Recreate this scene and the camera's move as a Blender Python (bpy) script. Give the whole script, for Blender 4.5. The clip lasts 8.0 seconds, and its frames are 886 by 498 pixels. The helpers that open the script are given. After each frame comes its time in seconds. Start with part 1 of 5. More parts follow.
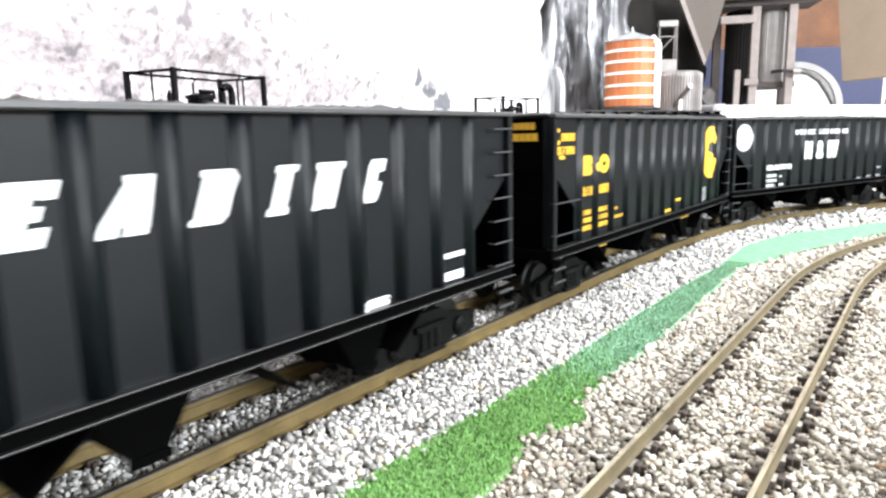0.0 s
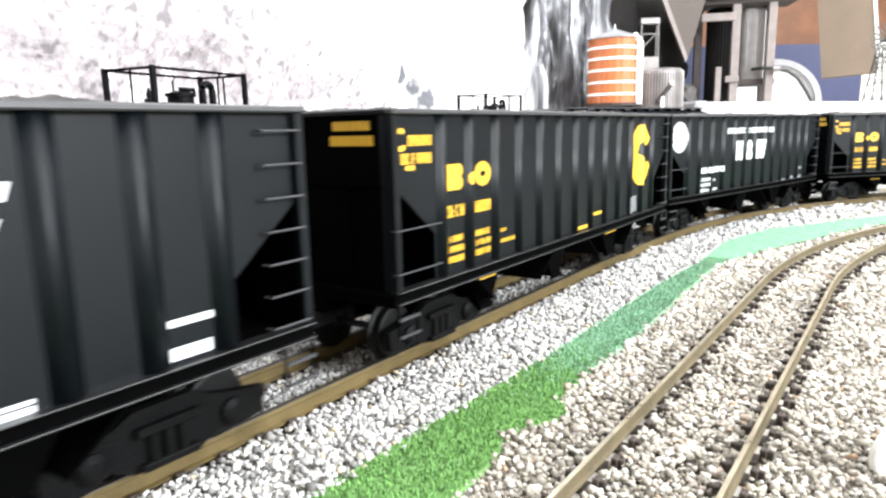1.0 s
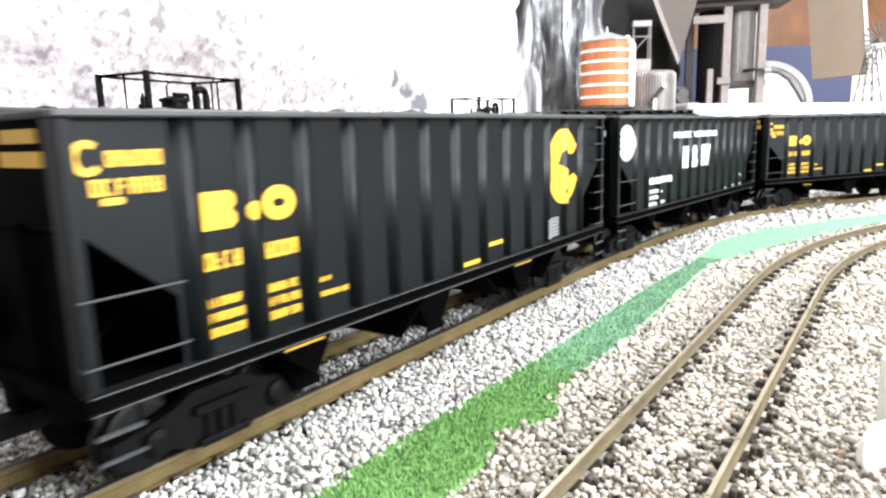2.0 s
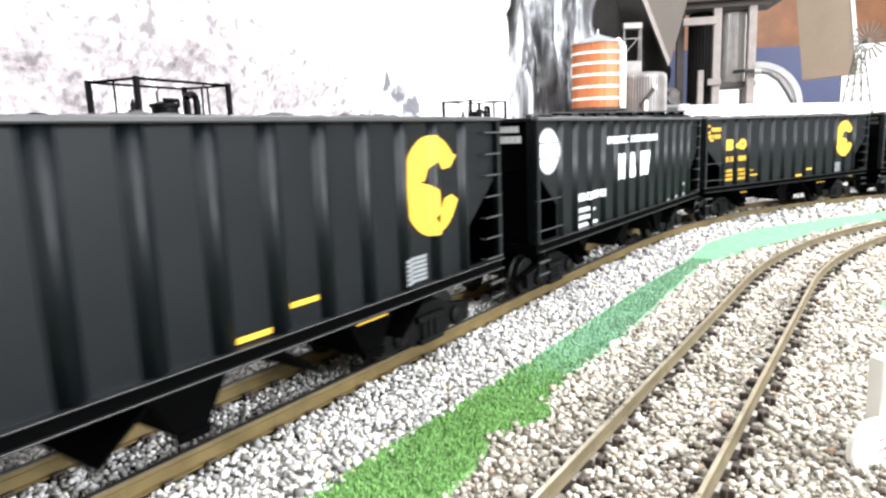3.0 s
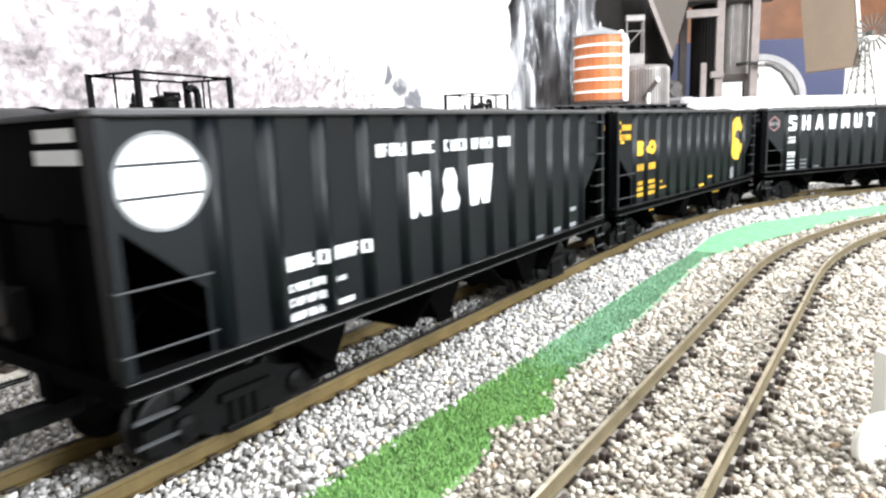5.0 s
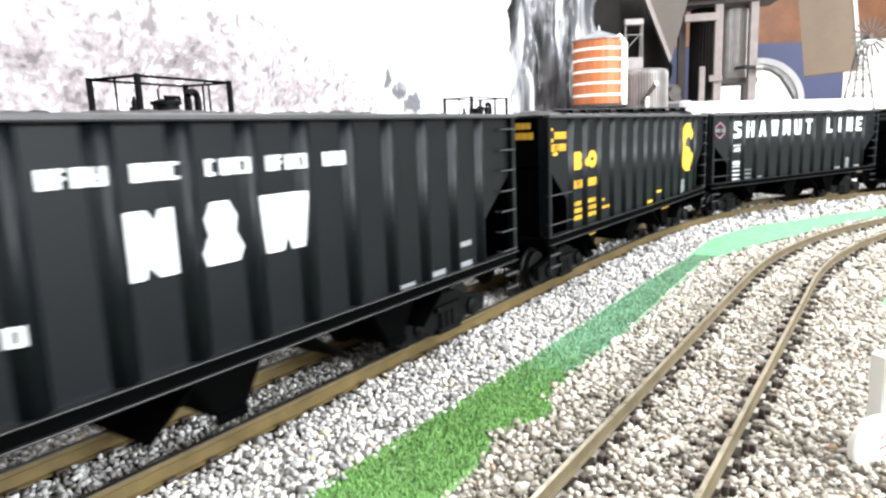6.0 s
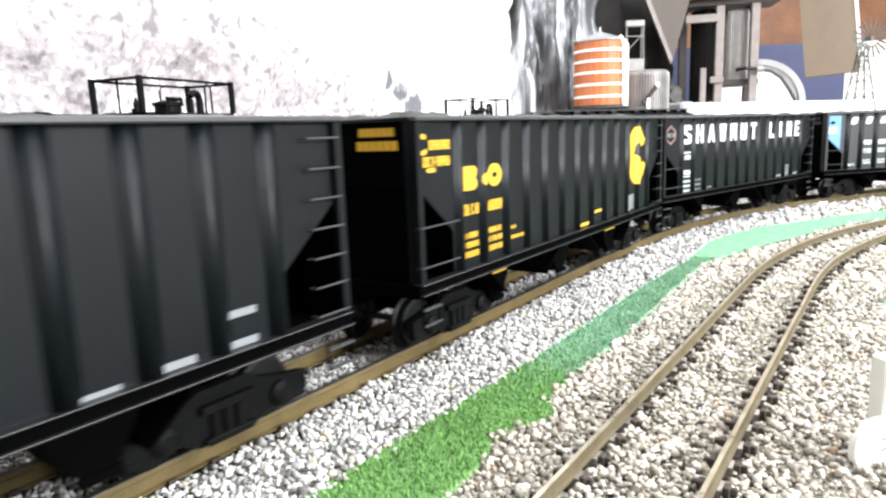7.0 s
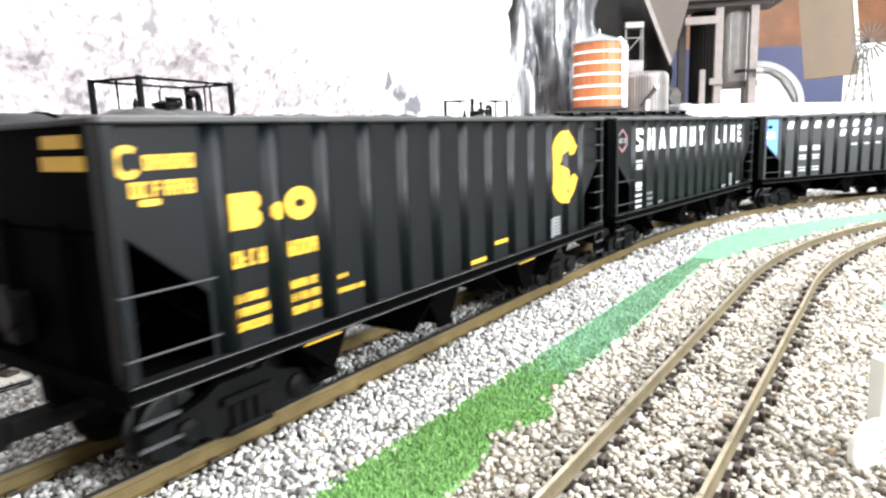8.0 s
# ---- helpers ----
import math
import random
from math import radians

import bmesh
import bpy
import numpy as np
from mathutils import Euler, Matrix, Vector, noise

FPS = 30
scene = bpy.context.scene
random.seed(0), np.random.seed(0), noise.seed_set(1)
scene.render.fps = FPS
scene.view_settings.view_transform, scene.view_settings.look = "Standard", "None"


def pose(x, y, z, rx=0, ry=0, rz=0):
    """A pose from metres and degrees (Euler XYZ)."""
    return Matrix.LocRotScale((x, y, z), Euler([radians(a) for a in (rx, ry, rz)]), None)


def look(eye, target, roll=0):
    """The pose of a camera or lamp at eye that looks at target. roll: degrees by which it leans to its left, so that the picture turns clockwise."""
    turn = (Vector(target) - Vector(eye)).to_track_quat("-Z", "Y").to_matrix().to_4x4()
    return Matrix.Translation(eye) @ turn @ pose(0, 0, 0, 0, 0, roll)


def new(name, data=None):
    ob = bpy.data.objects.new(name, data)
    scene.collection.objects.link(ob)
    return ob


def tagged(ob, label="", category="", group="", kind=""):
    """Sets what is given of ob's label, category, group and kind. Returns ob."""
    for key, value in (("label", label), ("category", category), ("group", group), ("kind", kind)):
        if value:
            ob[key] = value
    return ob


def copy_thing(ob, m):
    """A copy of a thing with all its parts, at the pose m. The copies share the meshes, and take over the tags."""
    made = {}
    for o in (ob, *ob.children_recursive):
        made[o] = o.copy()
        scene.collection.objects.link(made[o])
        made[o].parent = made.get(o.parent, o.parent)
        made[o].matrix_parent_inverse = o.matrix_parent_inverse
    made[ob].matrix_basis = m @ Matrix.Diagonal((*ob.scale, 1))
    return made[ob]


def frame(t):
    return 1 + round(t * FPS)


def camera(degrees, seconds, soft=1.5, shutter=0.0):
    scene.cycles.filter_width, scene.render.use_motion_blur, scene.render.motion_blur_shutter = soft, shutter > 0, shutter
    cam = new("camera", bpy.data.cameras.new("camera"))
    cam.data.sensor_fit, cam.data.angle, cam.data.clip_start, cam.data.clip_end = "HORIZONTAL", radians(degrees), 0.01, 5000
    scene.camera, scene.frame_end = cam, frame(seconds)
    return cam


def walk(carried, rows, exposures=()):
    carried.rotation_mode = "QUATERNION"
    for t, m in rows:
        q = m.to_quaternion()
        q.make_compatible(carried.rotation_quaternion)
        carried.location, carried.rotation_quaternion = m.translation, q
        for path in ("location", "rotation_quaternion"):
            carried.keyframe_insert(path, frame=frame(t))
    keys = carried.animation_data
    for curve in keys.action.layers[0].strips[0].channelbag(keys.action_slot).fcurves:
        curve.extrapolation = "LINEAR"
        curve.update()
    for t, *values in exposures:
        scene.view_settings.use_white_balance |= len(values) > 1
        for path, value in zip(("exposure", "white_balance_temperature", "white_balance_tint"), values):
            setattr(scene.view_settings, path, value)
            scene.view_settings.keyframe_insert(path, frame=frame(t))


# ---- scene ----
cam = camera(67.84, 8.0, soft=2.4, shutter=0.6)
walk(cam, [
    (0.0, pose(-0.0049, 0.0062, 0.1242, 80.06, 1.21, 1.97)),
    (0.5, pose(-0.0036, 0.0058, 0.1242, 79.75, 1.26, 1.48)),
    (1.0, pose(-0.0022, 0.0047, 0.1248, 79.77, 1.30, 0.67)),
    (1.5, pose(-0.0018, 0.0023, 0.1251, 79.85, 1.46, 0.38)),
    (3.0, pose(0.0002, 0.0008, 0.1251, 80.26, 2.11, -0.44)),
    (3.5, pose(0.0008, 0.0005, 0.1249, 80.13, 2.42, -0.60)),
    (4.0, pose(0.0006, 0.0010, 0.1254, 80.06, 2.33, -0.61)),
    (4.5, pose(0.0002, 0.0010, 0.1252, 79.92, 2.26, -0.44)),
    (5.0, pose(-0.0000, 0.0028, 0.1249, 79.72, 2.22, -0.29)),
    (6.5, pose(0.0000, 0.0000, 0.1258, 80.07, 2.16, -0.38)),
    (7.0, pose(-0.0002, 0.0002, 0.1259, 80.07, 2.14, -0.27)),
    (7.5, pose(0.0001, 0.0003, 0.1254, 79.94, 2.11, -0.27)),
    (8.0, pose(-0.0005, 0.0001, 0.1258, 80.16, 2.00, -0.34)),
], exposures=[(0.0, 0.10), (1.5, 0.14), (3.5, 0.06), (5.0, -0.06), (6.5, -0.04), (8.0, 0.16)])

# ---- light: a basement room with fluorescent tubes over the layout ----
world = bpy.data.worlds.new("room_air")
world.use_nodes = True
world.node_tree.nodes["Background"].inputs[0].default_value = (0.9, 0.95, 1.0, 1)
world.node_tree.nodes["Background"].inputs[1].default_value = 0.02
scene.world = world


def area_lamp(name, eye, target, sx, sy, watts, colour):
    data = bpy.data.lights.new(name, "AREA")
    data.shape, data.size, data.size_y, data.energy, data.color = "RECTANGLE", sx, sy, watts, colour
    ob = new(name, data)
    ob.matrix_world = look(eye, target)
    return ob


area_lamp("tube_light_near", (0.95, 0.15, 1.50), (0.35, 0.45, 0), 2.0, 1.0, 68, (0.93, 0.965, 1.0))
area_lamp("tube_light_aisle", (3.20, -0.95, 1.32), (0.25, 0.55, 0), 1.8, 0.8, 290, (0.905, 0.955, 1.0))
area_lamp("tube_light_rock", (0.28, 1.30, 1.45), (-0.25, 1.1, 0.3), 1.2, 0.3, 12, (0.98, 0.98, 1.0))
area_lamp("tube_light_far", (1.5, 1.7, 1.45), (1.3, 1.8, 0.0), 1.2, 0.3, 20, (0.95, 0.98, 1.0))
area_lamp("tube_light_back", (2.9, 3.4, 1.45), (2.9, 4.2, 0.2), 1.2, 0.3, 50, (1.0, 0.97, 0.94))


# ---- materials ----
def mat(name, colour, rough=0.6, metal=0.0, vary=0.12, scale=60.0, bump=0.0, bscale=400.0, spread=0.0, coat=0.0, island=False, second=None, spec=0.5):
    """colour varied by noise at two scales, optionally from piece to piece, with fine relief."""
    m = bpy.data.materials.new(name)
    m.use_nodes = True
    nt = m.node_tree
    bs = nt.nodes["Principled BSDF"]
    bs.inputs["Metallic"].default_value = metal
    bs.inputs["Coat Weight"].default_value = coat
    bs.inputs["Specular IOR Level"].default_value = spec
    tc = nt.nodes.new("ShaderNodeTexCoord")
    n1 = nt.nodes.new("ShaderNodeTexNoise")
    n1.inputs["Scale"].default_value, n1.inputs["Detail"].default_value = scale, 5
    n2 = nt.nodes.new("ShaderNodeTexNoise")
    n2.inputs["Scale"].default_value, n2.inputs["Detail"].default_value = scale * 9, 3
    nt.links.new(tc.outputs["Object"], n1.inputs["Vector"])
    nt.links.new(tc.outputs["Object"], n2.inputs["Vector"])
    add = nt.nodes.new("ShaderNodeMath")
    add.operation = "MULTIPLY_ADD"
    add.inputs[1].default_value = 0.35
    nt.links.new(n2.outputs["Fac"], add.inputs[0])
    nt.links.new(n1.outputs["Fac"], add.inputs[2])
    ramp = nt.nodes.new("ShaderNodeValToRGB")
    ramp.color_ramp.elements[0].position, ramp.color_ramp.elements[1].position = 0.4, 0.95
    lo = [c * (1 - vary) for c in colour]
    hi = [min(1, c * (1 + vary)) for c in (second or colour)]
    ramp.color_ramp.elements[0].color, ramp.color_ramp.elements[1].color = (*lo, 1), (*hi, 1)
    nt.links.new(add.outputs[0], ramp.inputs["Fac"])
    out = ramp.outputs["Color"]
    if spread:
        if island:
            src = nt.nodes.new("ShaderNodeNewGeometry").outputs["Random Per Island"]
        else:
            src = nt.nodes.new("ShaderNodeObjectInfo").outputs["Random"]
        mr = nt.nodes.new("ShaderNodeMapRange")
        mr.inputs["To Min"].default_value, mr.inputs["To Max"].default_value = 1 - spread, 1 + spread
        nt.links.new(src, mr.inputs["Value"])
        mul = nt.nodes.new("ShaderNodeVectorMath")
        mul.operation = "SCALE"
        nt.links.new(out, mul.inputs[0])
        nt.links.new(mr.outputs[0], mul.inputs["Scale"])
        out = mul.outputs[0]
    nt.links.new(out, bs.inputs["Base Color"])
    rr = nt.nodes.new("ShaderNodeMapRange")
    rr.inputs["To Min"].default_value, rr.inputs["To Max"].default_value = max(0.05, rough - 0.1), min(1, rough + 0.12)
    nt.links.new(n1.outputs["Fac"], rr.inputs["Value"])
    nt.links.new(rr.outputs[0], bs.inputs["Roughness"])
    if bump:
        nb = nt.nodes.new("ShaderNodeTexNoise")
        nb.inputs["Scale"].default_value, nb.inputs["Detail"].default_value = bscale, 4
        nt.links.new(tc.outputs["Object"], nb.inputs["Vector"])
        bp = nt.nodes.new("ShaderNodeBump")
        bp.inputs["Strength"].default_value, bp.inputs["Distance"].default_value = bump, 0.002
        nt.links.new(nb.outputs["Fac"], bp.inputs["Height"])
        nt.links.new(bp.outputs[0], bs.inputs["Normal"])
    return m


def stone_mat(name, stops, rough=0.75):
    """each stone takes its own colour from a ramp."""
    m = bpy.data.materials.new(name)
    m.use_nodes = True
    nt = m.node_tree
    bs = nt.nodes["Principled BSDF"]
    bs.inputs["Roughness"].default_value = rough
    bs.inputs["Specular IOR Level"].default_value = 0.2
    g = nt.nodes.new("ShaderNodeNewGeometry")
    ramp = nt.nodes.new("ShaderNodeValToRGB")
    els = ramp.color_ramp.elements
    els[0].position, els[0].color = stops[0][0], (*stops[0][1], 1)
    els[1].position, els[1].color = stops[-1][0], (*stops[-1][1], 1)
    for pos, col in stops[1:-1]:
        els.new(pos).color = (*col, 1)
    nt.links.new(g.outputs["Random Per Island"], ramp.inputs["Fac"])
    tc = nt.nodes.new("ShaderNodeTexCoord")
    n = nt.nodes.new("ShaderNodeTexNoise")
    n.inputs["Scale"].default_value, n.inputs["Detail"].default_value = 900, 3
    nt.links.new(tc.outputs["Object"], n.inputs["Vector"])
    big = nt.nodes.new("ShaderNodeTexNoise")
    big.inputs["Scale"].default_value, big.inputs["Detail"].default_value = 14, 3
    nt.links.new(tc.outputs["Object"], big.inputs["Vector"])
    mr = nt.nodes.new("ShaderNodeMapRange")
    mr.inputs["From Min"].default_value, mr.inputs["From Max"].default_value = 0.3, 0.7
    mr.inputs["To Min"].default_value, mr.inputs["To Max"].default_value = 0.72, 1.18
    nt.links.new(n.outputs["Fac"], mr.inputs["Value"])
    mul = nt.nodes.new("ShaderNodeVectorMath")
    mul.operation = "SCALE"
    nt.links.new(ramp.outputs[0], mul.inputs[0])
    nt.links.new(mr.outputs[0], mul.inputs["Scale"])
    mr2 = nt.nodes.new("ShaderNodeMapRange")
    mr2.inputs["From Min"].default_value, mr2.inputs["From Max"].default_value = 0.35, 0.65
    mr2.inputs["To Min"].default_value, mr2.inputs["To Max"].default_value = 0.88, 1.08
    nt.links.new(big.outputs["Fac"], mr2.inputs["Value"])
    mul2 = nt.nodes.new("ShaderNodeVectorMath")
    mul2.operation = "SCALE"
    nt.links.new(mul.outputs[0], mul2.inputs[0])
    nt.links.new(mr2.outputs[0], mul2.inputs["Scale"])
    nt.links.new(mul2.outputs[0], bs.inputs["Base Color"])
    return m


def rock_mat(name):
    """pinkish grey speckled rock, lamp glare painted white past a slanting edge, three grey blotches."""
    m = bpy.data.materials.new(name)
    m.use_nodes = True
    nt = m.node_tree
    bs = nt.nodes["Principled BSDF"]
    bs.inputs["Roughness"].default_value = 0.85
    tc = nt.nodes.new("ShaderNodeTexCoord").outputs["Object"]

    def field(scale, detail):
        n = nt.nodes.new("ShaderNodeTexNoise")
        n.inputs["Scale"].default_value, n.inputs["Detail"].default_value = scale, detail
        nt.links.new(tc, n.inputs["Vector"])
        return n.outputs["Fac"]

    def maths(op, a, b, c=None):
        n = nt.nodes.new("ShaderNodeMath")
        n.operation = op
        for k, v in enumerate((a, b, c)):
            if isinstance(v, (int, float)):
                n.inputs[k].default_value = v
            elif v is not None:
                nt.links.new(v, n.inputs[k])
        return n.outputs[0]

    def blend(fac, a, b):
        n = nt.nodes.new("ShaderNodeMix")
        n.data_type = "RGBA"
        nt.links.new(fac, n.inputs["Factor"])
        for key, v in ((6, a), (7, b)):
            if isinstance(v, tuple):
                n.inputs[key].default_value = (*v, 1)
            else:
                nt.links.new(v, n.inputs[key])
        return n.outputs[2]

    def step(x, lo, hi):
        n = nt.nodes.new("ShaderNodeMapRange")
        n.interpolation_type = "SMOOTHSTEP"
        n.inputs["From Min"].default_value, n.inputs["From Max"].default_value = lo, hi
        nt.links.new(x, n.inputs["Value"])
        return n.outputs[0]
    fine, mid, broad = field(95, 3), field(38, 4), field(9, 3)
    speck = maths("MULTIPLY_ADD", mid, 0.8, fine)
    ramp = nt.nodes.new("ShaderNodeValToRGB")
    els = ramp.color_ramp.elements
    els[0].position, els[0].color = 0.38, (0.17, 0.155, 0.163, 1)
    els[1].position, els[1].color = 0.62, (0.80, 0.78, 0.785, 1)
    els.new(0.44).color = (0.29, 0.26, 0.27, 1)
    els.new(0.54).color = (0.385, 0.345, 0.358, 1)
    nt.links.new(maths("MULTIPLY", speck, 0.555), ramp.inputs["Fac"])
    parts = nt.nodes.new("ShaderNodeSeparateXYZ")
    nt.links.new(tc, parts.inputs[0])
    q = maths("MULTIPLY_ADD", parts.outputs["Z"], 1.75, parts.outputs["Y"])
    q = maths("MULTIPLY_ADD", broad, 0.16, q)
    q = maths("MULTIPLY_ADD", fine, 0.30, q)
    # beyond the slanting edge the lamp's glare is painted as plain white
    colour = blend(step(q, 1.80, 1.90), ramp.outputs[0], (0.74, 0.725, 0.73))
    for y, z, r in ((1.361, 0.240, 0.022), (1.412, 0.212, 0.016), (1.452, 0.190, 0.020)):
        d = nt.nodes.new("ShaderNodeVectorMath")
        d.operation = "DISTANCE"
        flat = nt.nodes.new("ShaderNodeCombineXYZ")
        nt.links.new(parts.outputs["Y"], flat.inputs["Y"])
        nt.links.new(parts.outputs["Z"], flat.inputs["Z"])
        nt.links.new(flat.outputs[0], d.inputs[0])
        d.inputs[1].default_value = (0, y, z)
        edge = maths("MULTIPLY_ADD", mid, 0.05, d.outputs["Value"])
        colour = blend(step(edge, r + 0.018, r + 0.036), (0.12, 0.12, 0.134), colour)
    nt.links.new(colour, bs.inputs["Base Color"])
    bp = nt.nodes.new("ShaderNodeBump")
    bp.inputs["Strength"].default_value, bp.inputs["Distance"].default_value = 0.8, 0.004
    nt.links.new(fine, bp.inputs["Height"])
    nt.links.new(bp.outputs[0], bs.inputs["Normal"])
    return m


def painted_crease_mat(name):
    """shiny grey sheeting; crease highlights and dark folds are painted as upright streaks."""
    m = bpy.data.materials.new(name)
    m.use_nodes = True
    nt = m.node_tree
    bs = nt.nodes["Principled BSDF"]
    bs.inputs["Roughness"].default_value = 0.3
    tc = nt.nodes.new("ShaderNodeTexCoord")
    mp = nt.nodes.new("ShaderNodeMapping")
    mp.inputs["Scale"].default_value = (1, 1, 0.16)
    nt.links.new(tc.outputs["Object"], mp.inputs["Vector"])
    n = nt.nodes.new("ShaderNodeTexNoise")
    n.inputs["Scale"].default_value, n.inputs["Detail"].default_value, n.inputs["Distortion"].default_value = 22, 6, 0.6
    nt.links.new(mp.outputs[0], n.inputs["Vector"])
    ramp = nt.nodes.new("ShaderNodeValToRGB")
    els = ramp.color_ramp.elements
    # near-black folds to pale glints: crease shading held in the colour
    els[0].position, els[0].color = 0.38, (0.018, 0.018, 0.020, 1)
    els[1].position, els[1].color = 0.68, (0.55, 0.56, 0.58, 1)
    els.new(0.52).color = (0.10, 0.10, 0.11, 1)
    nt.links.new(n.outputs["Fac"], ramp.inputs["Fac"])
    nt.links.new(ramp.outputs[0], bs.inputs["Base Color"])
    bp = nt.nodes.new("ShaderNodeBump")
    bp.inputs["Strength"].default_value, bp.inputs["Distance"].default_value = 0.7, 0.02
    nt.links.new(n.outputs["Fac"], bp.inputs["Height"])
    nt.links.new(bp.outputs[0], bs.inputs["Normal"])
    return m


M_BLACK = mat("car_black_paint", (0.0010, 0.0023, 0.0036), 0.46, vary=0.2, scale=25, bump=0.04, bscale=900, spec=0.20)
M_GREY = mat("car_grey_paint", (0.012, 0.013, 0.015), 0.5, vary=0.12, scale=25)
M_CHORD = mat("worn_grey_edge", (0.040, 0.040, 0.043), 0.4, vary=0.2, scale=60)
# grey lifted above the body black to draw light along the sill edge
M_FLANGE = mat("dark_worn_flange", (0.006, 0.006, 0.0065), 0.35, vary=0.4, scale=90, spec=0.5)
# underframe, truck and wheel blacks include the shade below and inside the cars
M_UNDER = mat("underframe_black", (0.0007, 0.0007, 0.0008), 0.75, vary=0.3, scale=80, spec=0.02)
M_TRUCK = mat("truck_dark_grey", (0.0022, 0.0022, 0.0024), 0.55, vary=0.3, scale=120, bump=0.2, bscale=700, spec=0.10)
M_STEEL = mat("worn_wheel_steel", (0.004, 0.004, 0.004), 0.5, metal=0.1, vary=0.3, scale=120, spec=0.25)
M_RUNG = mat("rung_grey", (0.04, 0.041, 0.044), 0.6, vary=0.15, scale=200, spec=0.2)
M_YELLOW = mat("yellow_marking", (0.60, 0.35, 0.022), 0.5, vary=0.08, scale=150)
M_WHITE = mat("white_marking", (0.66, 0.68, 0.70), 0.5, vary=0.06, scale=150)
M_PALEMARK = mat("pale_grey_marking", (0.17, 0.18, 0.19), 0.5, vary=0.1, scale=150)
M_BLUE = mat("blue_marking", (0.10, 0.26, 0.62), 0.5, vary=0.08, scale=100)
M_PINK = mat("pale_red_marking", (0.26, 0.13, 0.14), 0.5, vary=0.08, scale=100)
M_BRASS = mat("tarnished_brass_rail", (0.135, 0.097, 0.038), 0.5, metal=0.25, vary=0.25, scale=60, bump=0.1)
# dark base paints the black train's reflection onto the rail head
M_BRASSTOP = mat("run_in_brass_rail_head", (0.030, 0.025, 0.017), 0.55, metal=0.2, vary=0.15, scale=90)
M_NICKEL = mat("brown_weathered_rail_side", (0.11, 0.088, 0.052), 0.6, metal=0.0, vary=0.3, scale=60, bump=0.1, spec=0.2)
M_NICKELTOP = mat("run_in_rail_head", (0.78, 0.71, 0.55), 0.3, metal=0.9, vary=0.12, scale=90)
M_TIE = mat("brown_plastic_tie", (0.035, 0.024, 0.018), 0.6, vary=0.25, scale=200, bump=0.3)
M_SOIL = mat("grey_ballast_bed", (0.50, 0.47, 0.42), 0.9, vary=0.3, scale=160, bump=0.8, bscale=320)
# turf colours pale with distance: haze and strong far light are mixed in
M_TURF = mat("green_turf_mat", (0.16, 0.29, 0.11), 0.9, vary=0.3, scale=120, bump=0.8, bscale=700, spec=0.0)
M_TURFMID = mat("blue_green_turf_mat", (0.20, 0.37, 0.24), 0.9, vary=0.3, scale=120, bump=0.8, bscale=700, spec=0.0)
M_TURFHAZE = mat("mint_turf_mat", (0.18, 0.42, 0.225), 0.9, vary=0.25, scale=120, bump=0.8, bscale=700, spec=0.0)
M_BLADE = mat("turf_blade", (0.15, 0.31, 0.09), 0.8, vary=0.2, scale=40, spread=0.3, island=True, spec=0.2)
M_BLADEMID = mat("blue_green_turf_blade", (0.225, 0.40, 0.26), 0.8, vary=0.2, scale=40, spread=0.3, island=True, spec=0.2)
M_ROCK = rock_mat("white_plaster_rock")
M_TARP = painted_crease_mat("crinkled_grey_sheet")
# shadow painted as colour: near-black for the far sheet and the rear silo
M_SHADEDARK = mat("crinkled_dark_sheet", (0.011, 0.010, 0.0095), 0.8, vary=0.5, scale=6, bump=0.5, bscale=26, spec=0.1)
M_WOOD = mat("orange_stained_staves", (0.42, 0.12, 0.035), 0.5, vary=0.18, scale=40, bump=0.2, bscale=200, spread=0.12)
M_BAND = mat("white_hoop", (0.80, 0.78, 0.74), 0.45, vary=0.06, scale=60)
M_ROOF = mat("grey_metal_roof", (0.36, 0.37, 0.38), 0.4, metal=0.3, vary=0.2, scale=30)
M_GALV = mat("galvanised_corrugated", (0.24, 0.225, 0.22), 0.4, metal=0.5, vary=0.15, scale=40)
M_DARKWOOD = mat("dark_timber", (0.035, 0.026, 0.024), 0.7, vary=0.4, scale=40, bump=0.3, bscale=150)
M_PALEWOOD = mat("pale_weathered_timber", (0.21, 0.18, 0.17), 0.7, vary=0.2, scale=40, bump=0.3, bscale=150)
M_PLASTER = mat("white_plaster", (0.80, 0.79, 0.78), 0.7, vary=0.06, scale=20, bump=0.1)
M_CONC = mat("pale_grey_block", (0.34, 0.33, 0.34), 0.75, vary=0.12, scale=30, bump=0.1)
M_BLUEWALL = mat("blue_painted_wall", (0.045, 0.055, 0.12), 0.7, vary=0.15, scale=4)
M_WOODWALL = mat("orange_brown_wood_wall", (0.23, 0.105, 0.055), 0.6, vary=0.3, scale=7)
M_PANEL = mat("brown_board", (0.22, 0.165, 0.12), 0.65, vary=0.12, scale=8)
M_SLOPE = mat("grey_brown_board", (0.075, 0.06, 0.05), 0.7, vary=0.2, scale=8)
M_ROOMWALL = mat("cream_room_wall", (0.72, 0.69, 0.62), 0.8, vary=0.05, scale=3)
M_CEIL = mat("grey_room_ceiling", (0.42, 0.39, 0.36), 0.85, vary=0.08, scale=3)
M_COAL = mat("crushed_coal", (0.020, 0.018, 0.017), 0.6, vary=0.5, scale=160, bump=0.8, bscale=420)
M_JUNK = mat("dark_clutter", (0.05, 0.045, 0.042), 0.7, vary=0.5, scale=60)
M_WPLASTIC = mat("white_plastic", (0.86, 0.86, 0.82), 0.4, vary=0.04, scale=60)
M_LATTICE = mat("dull_grey_metal", (0.085, 0.085, 0.08), 0.6, vary=0.3, scale=40)
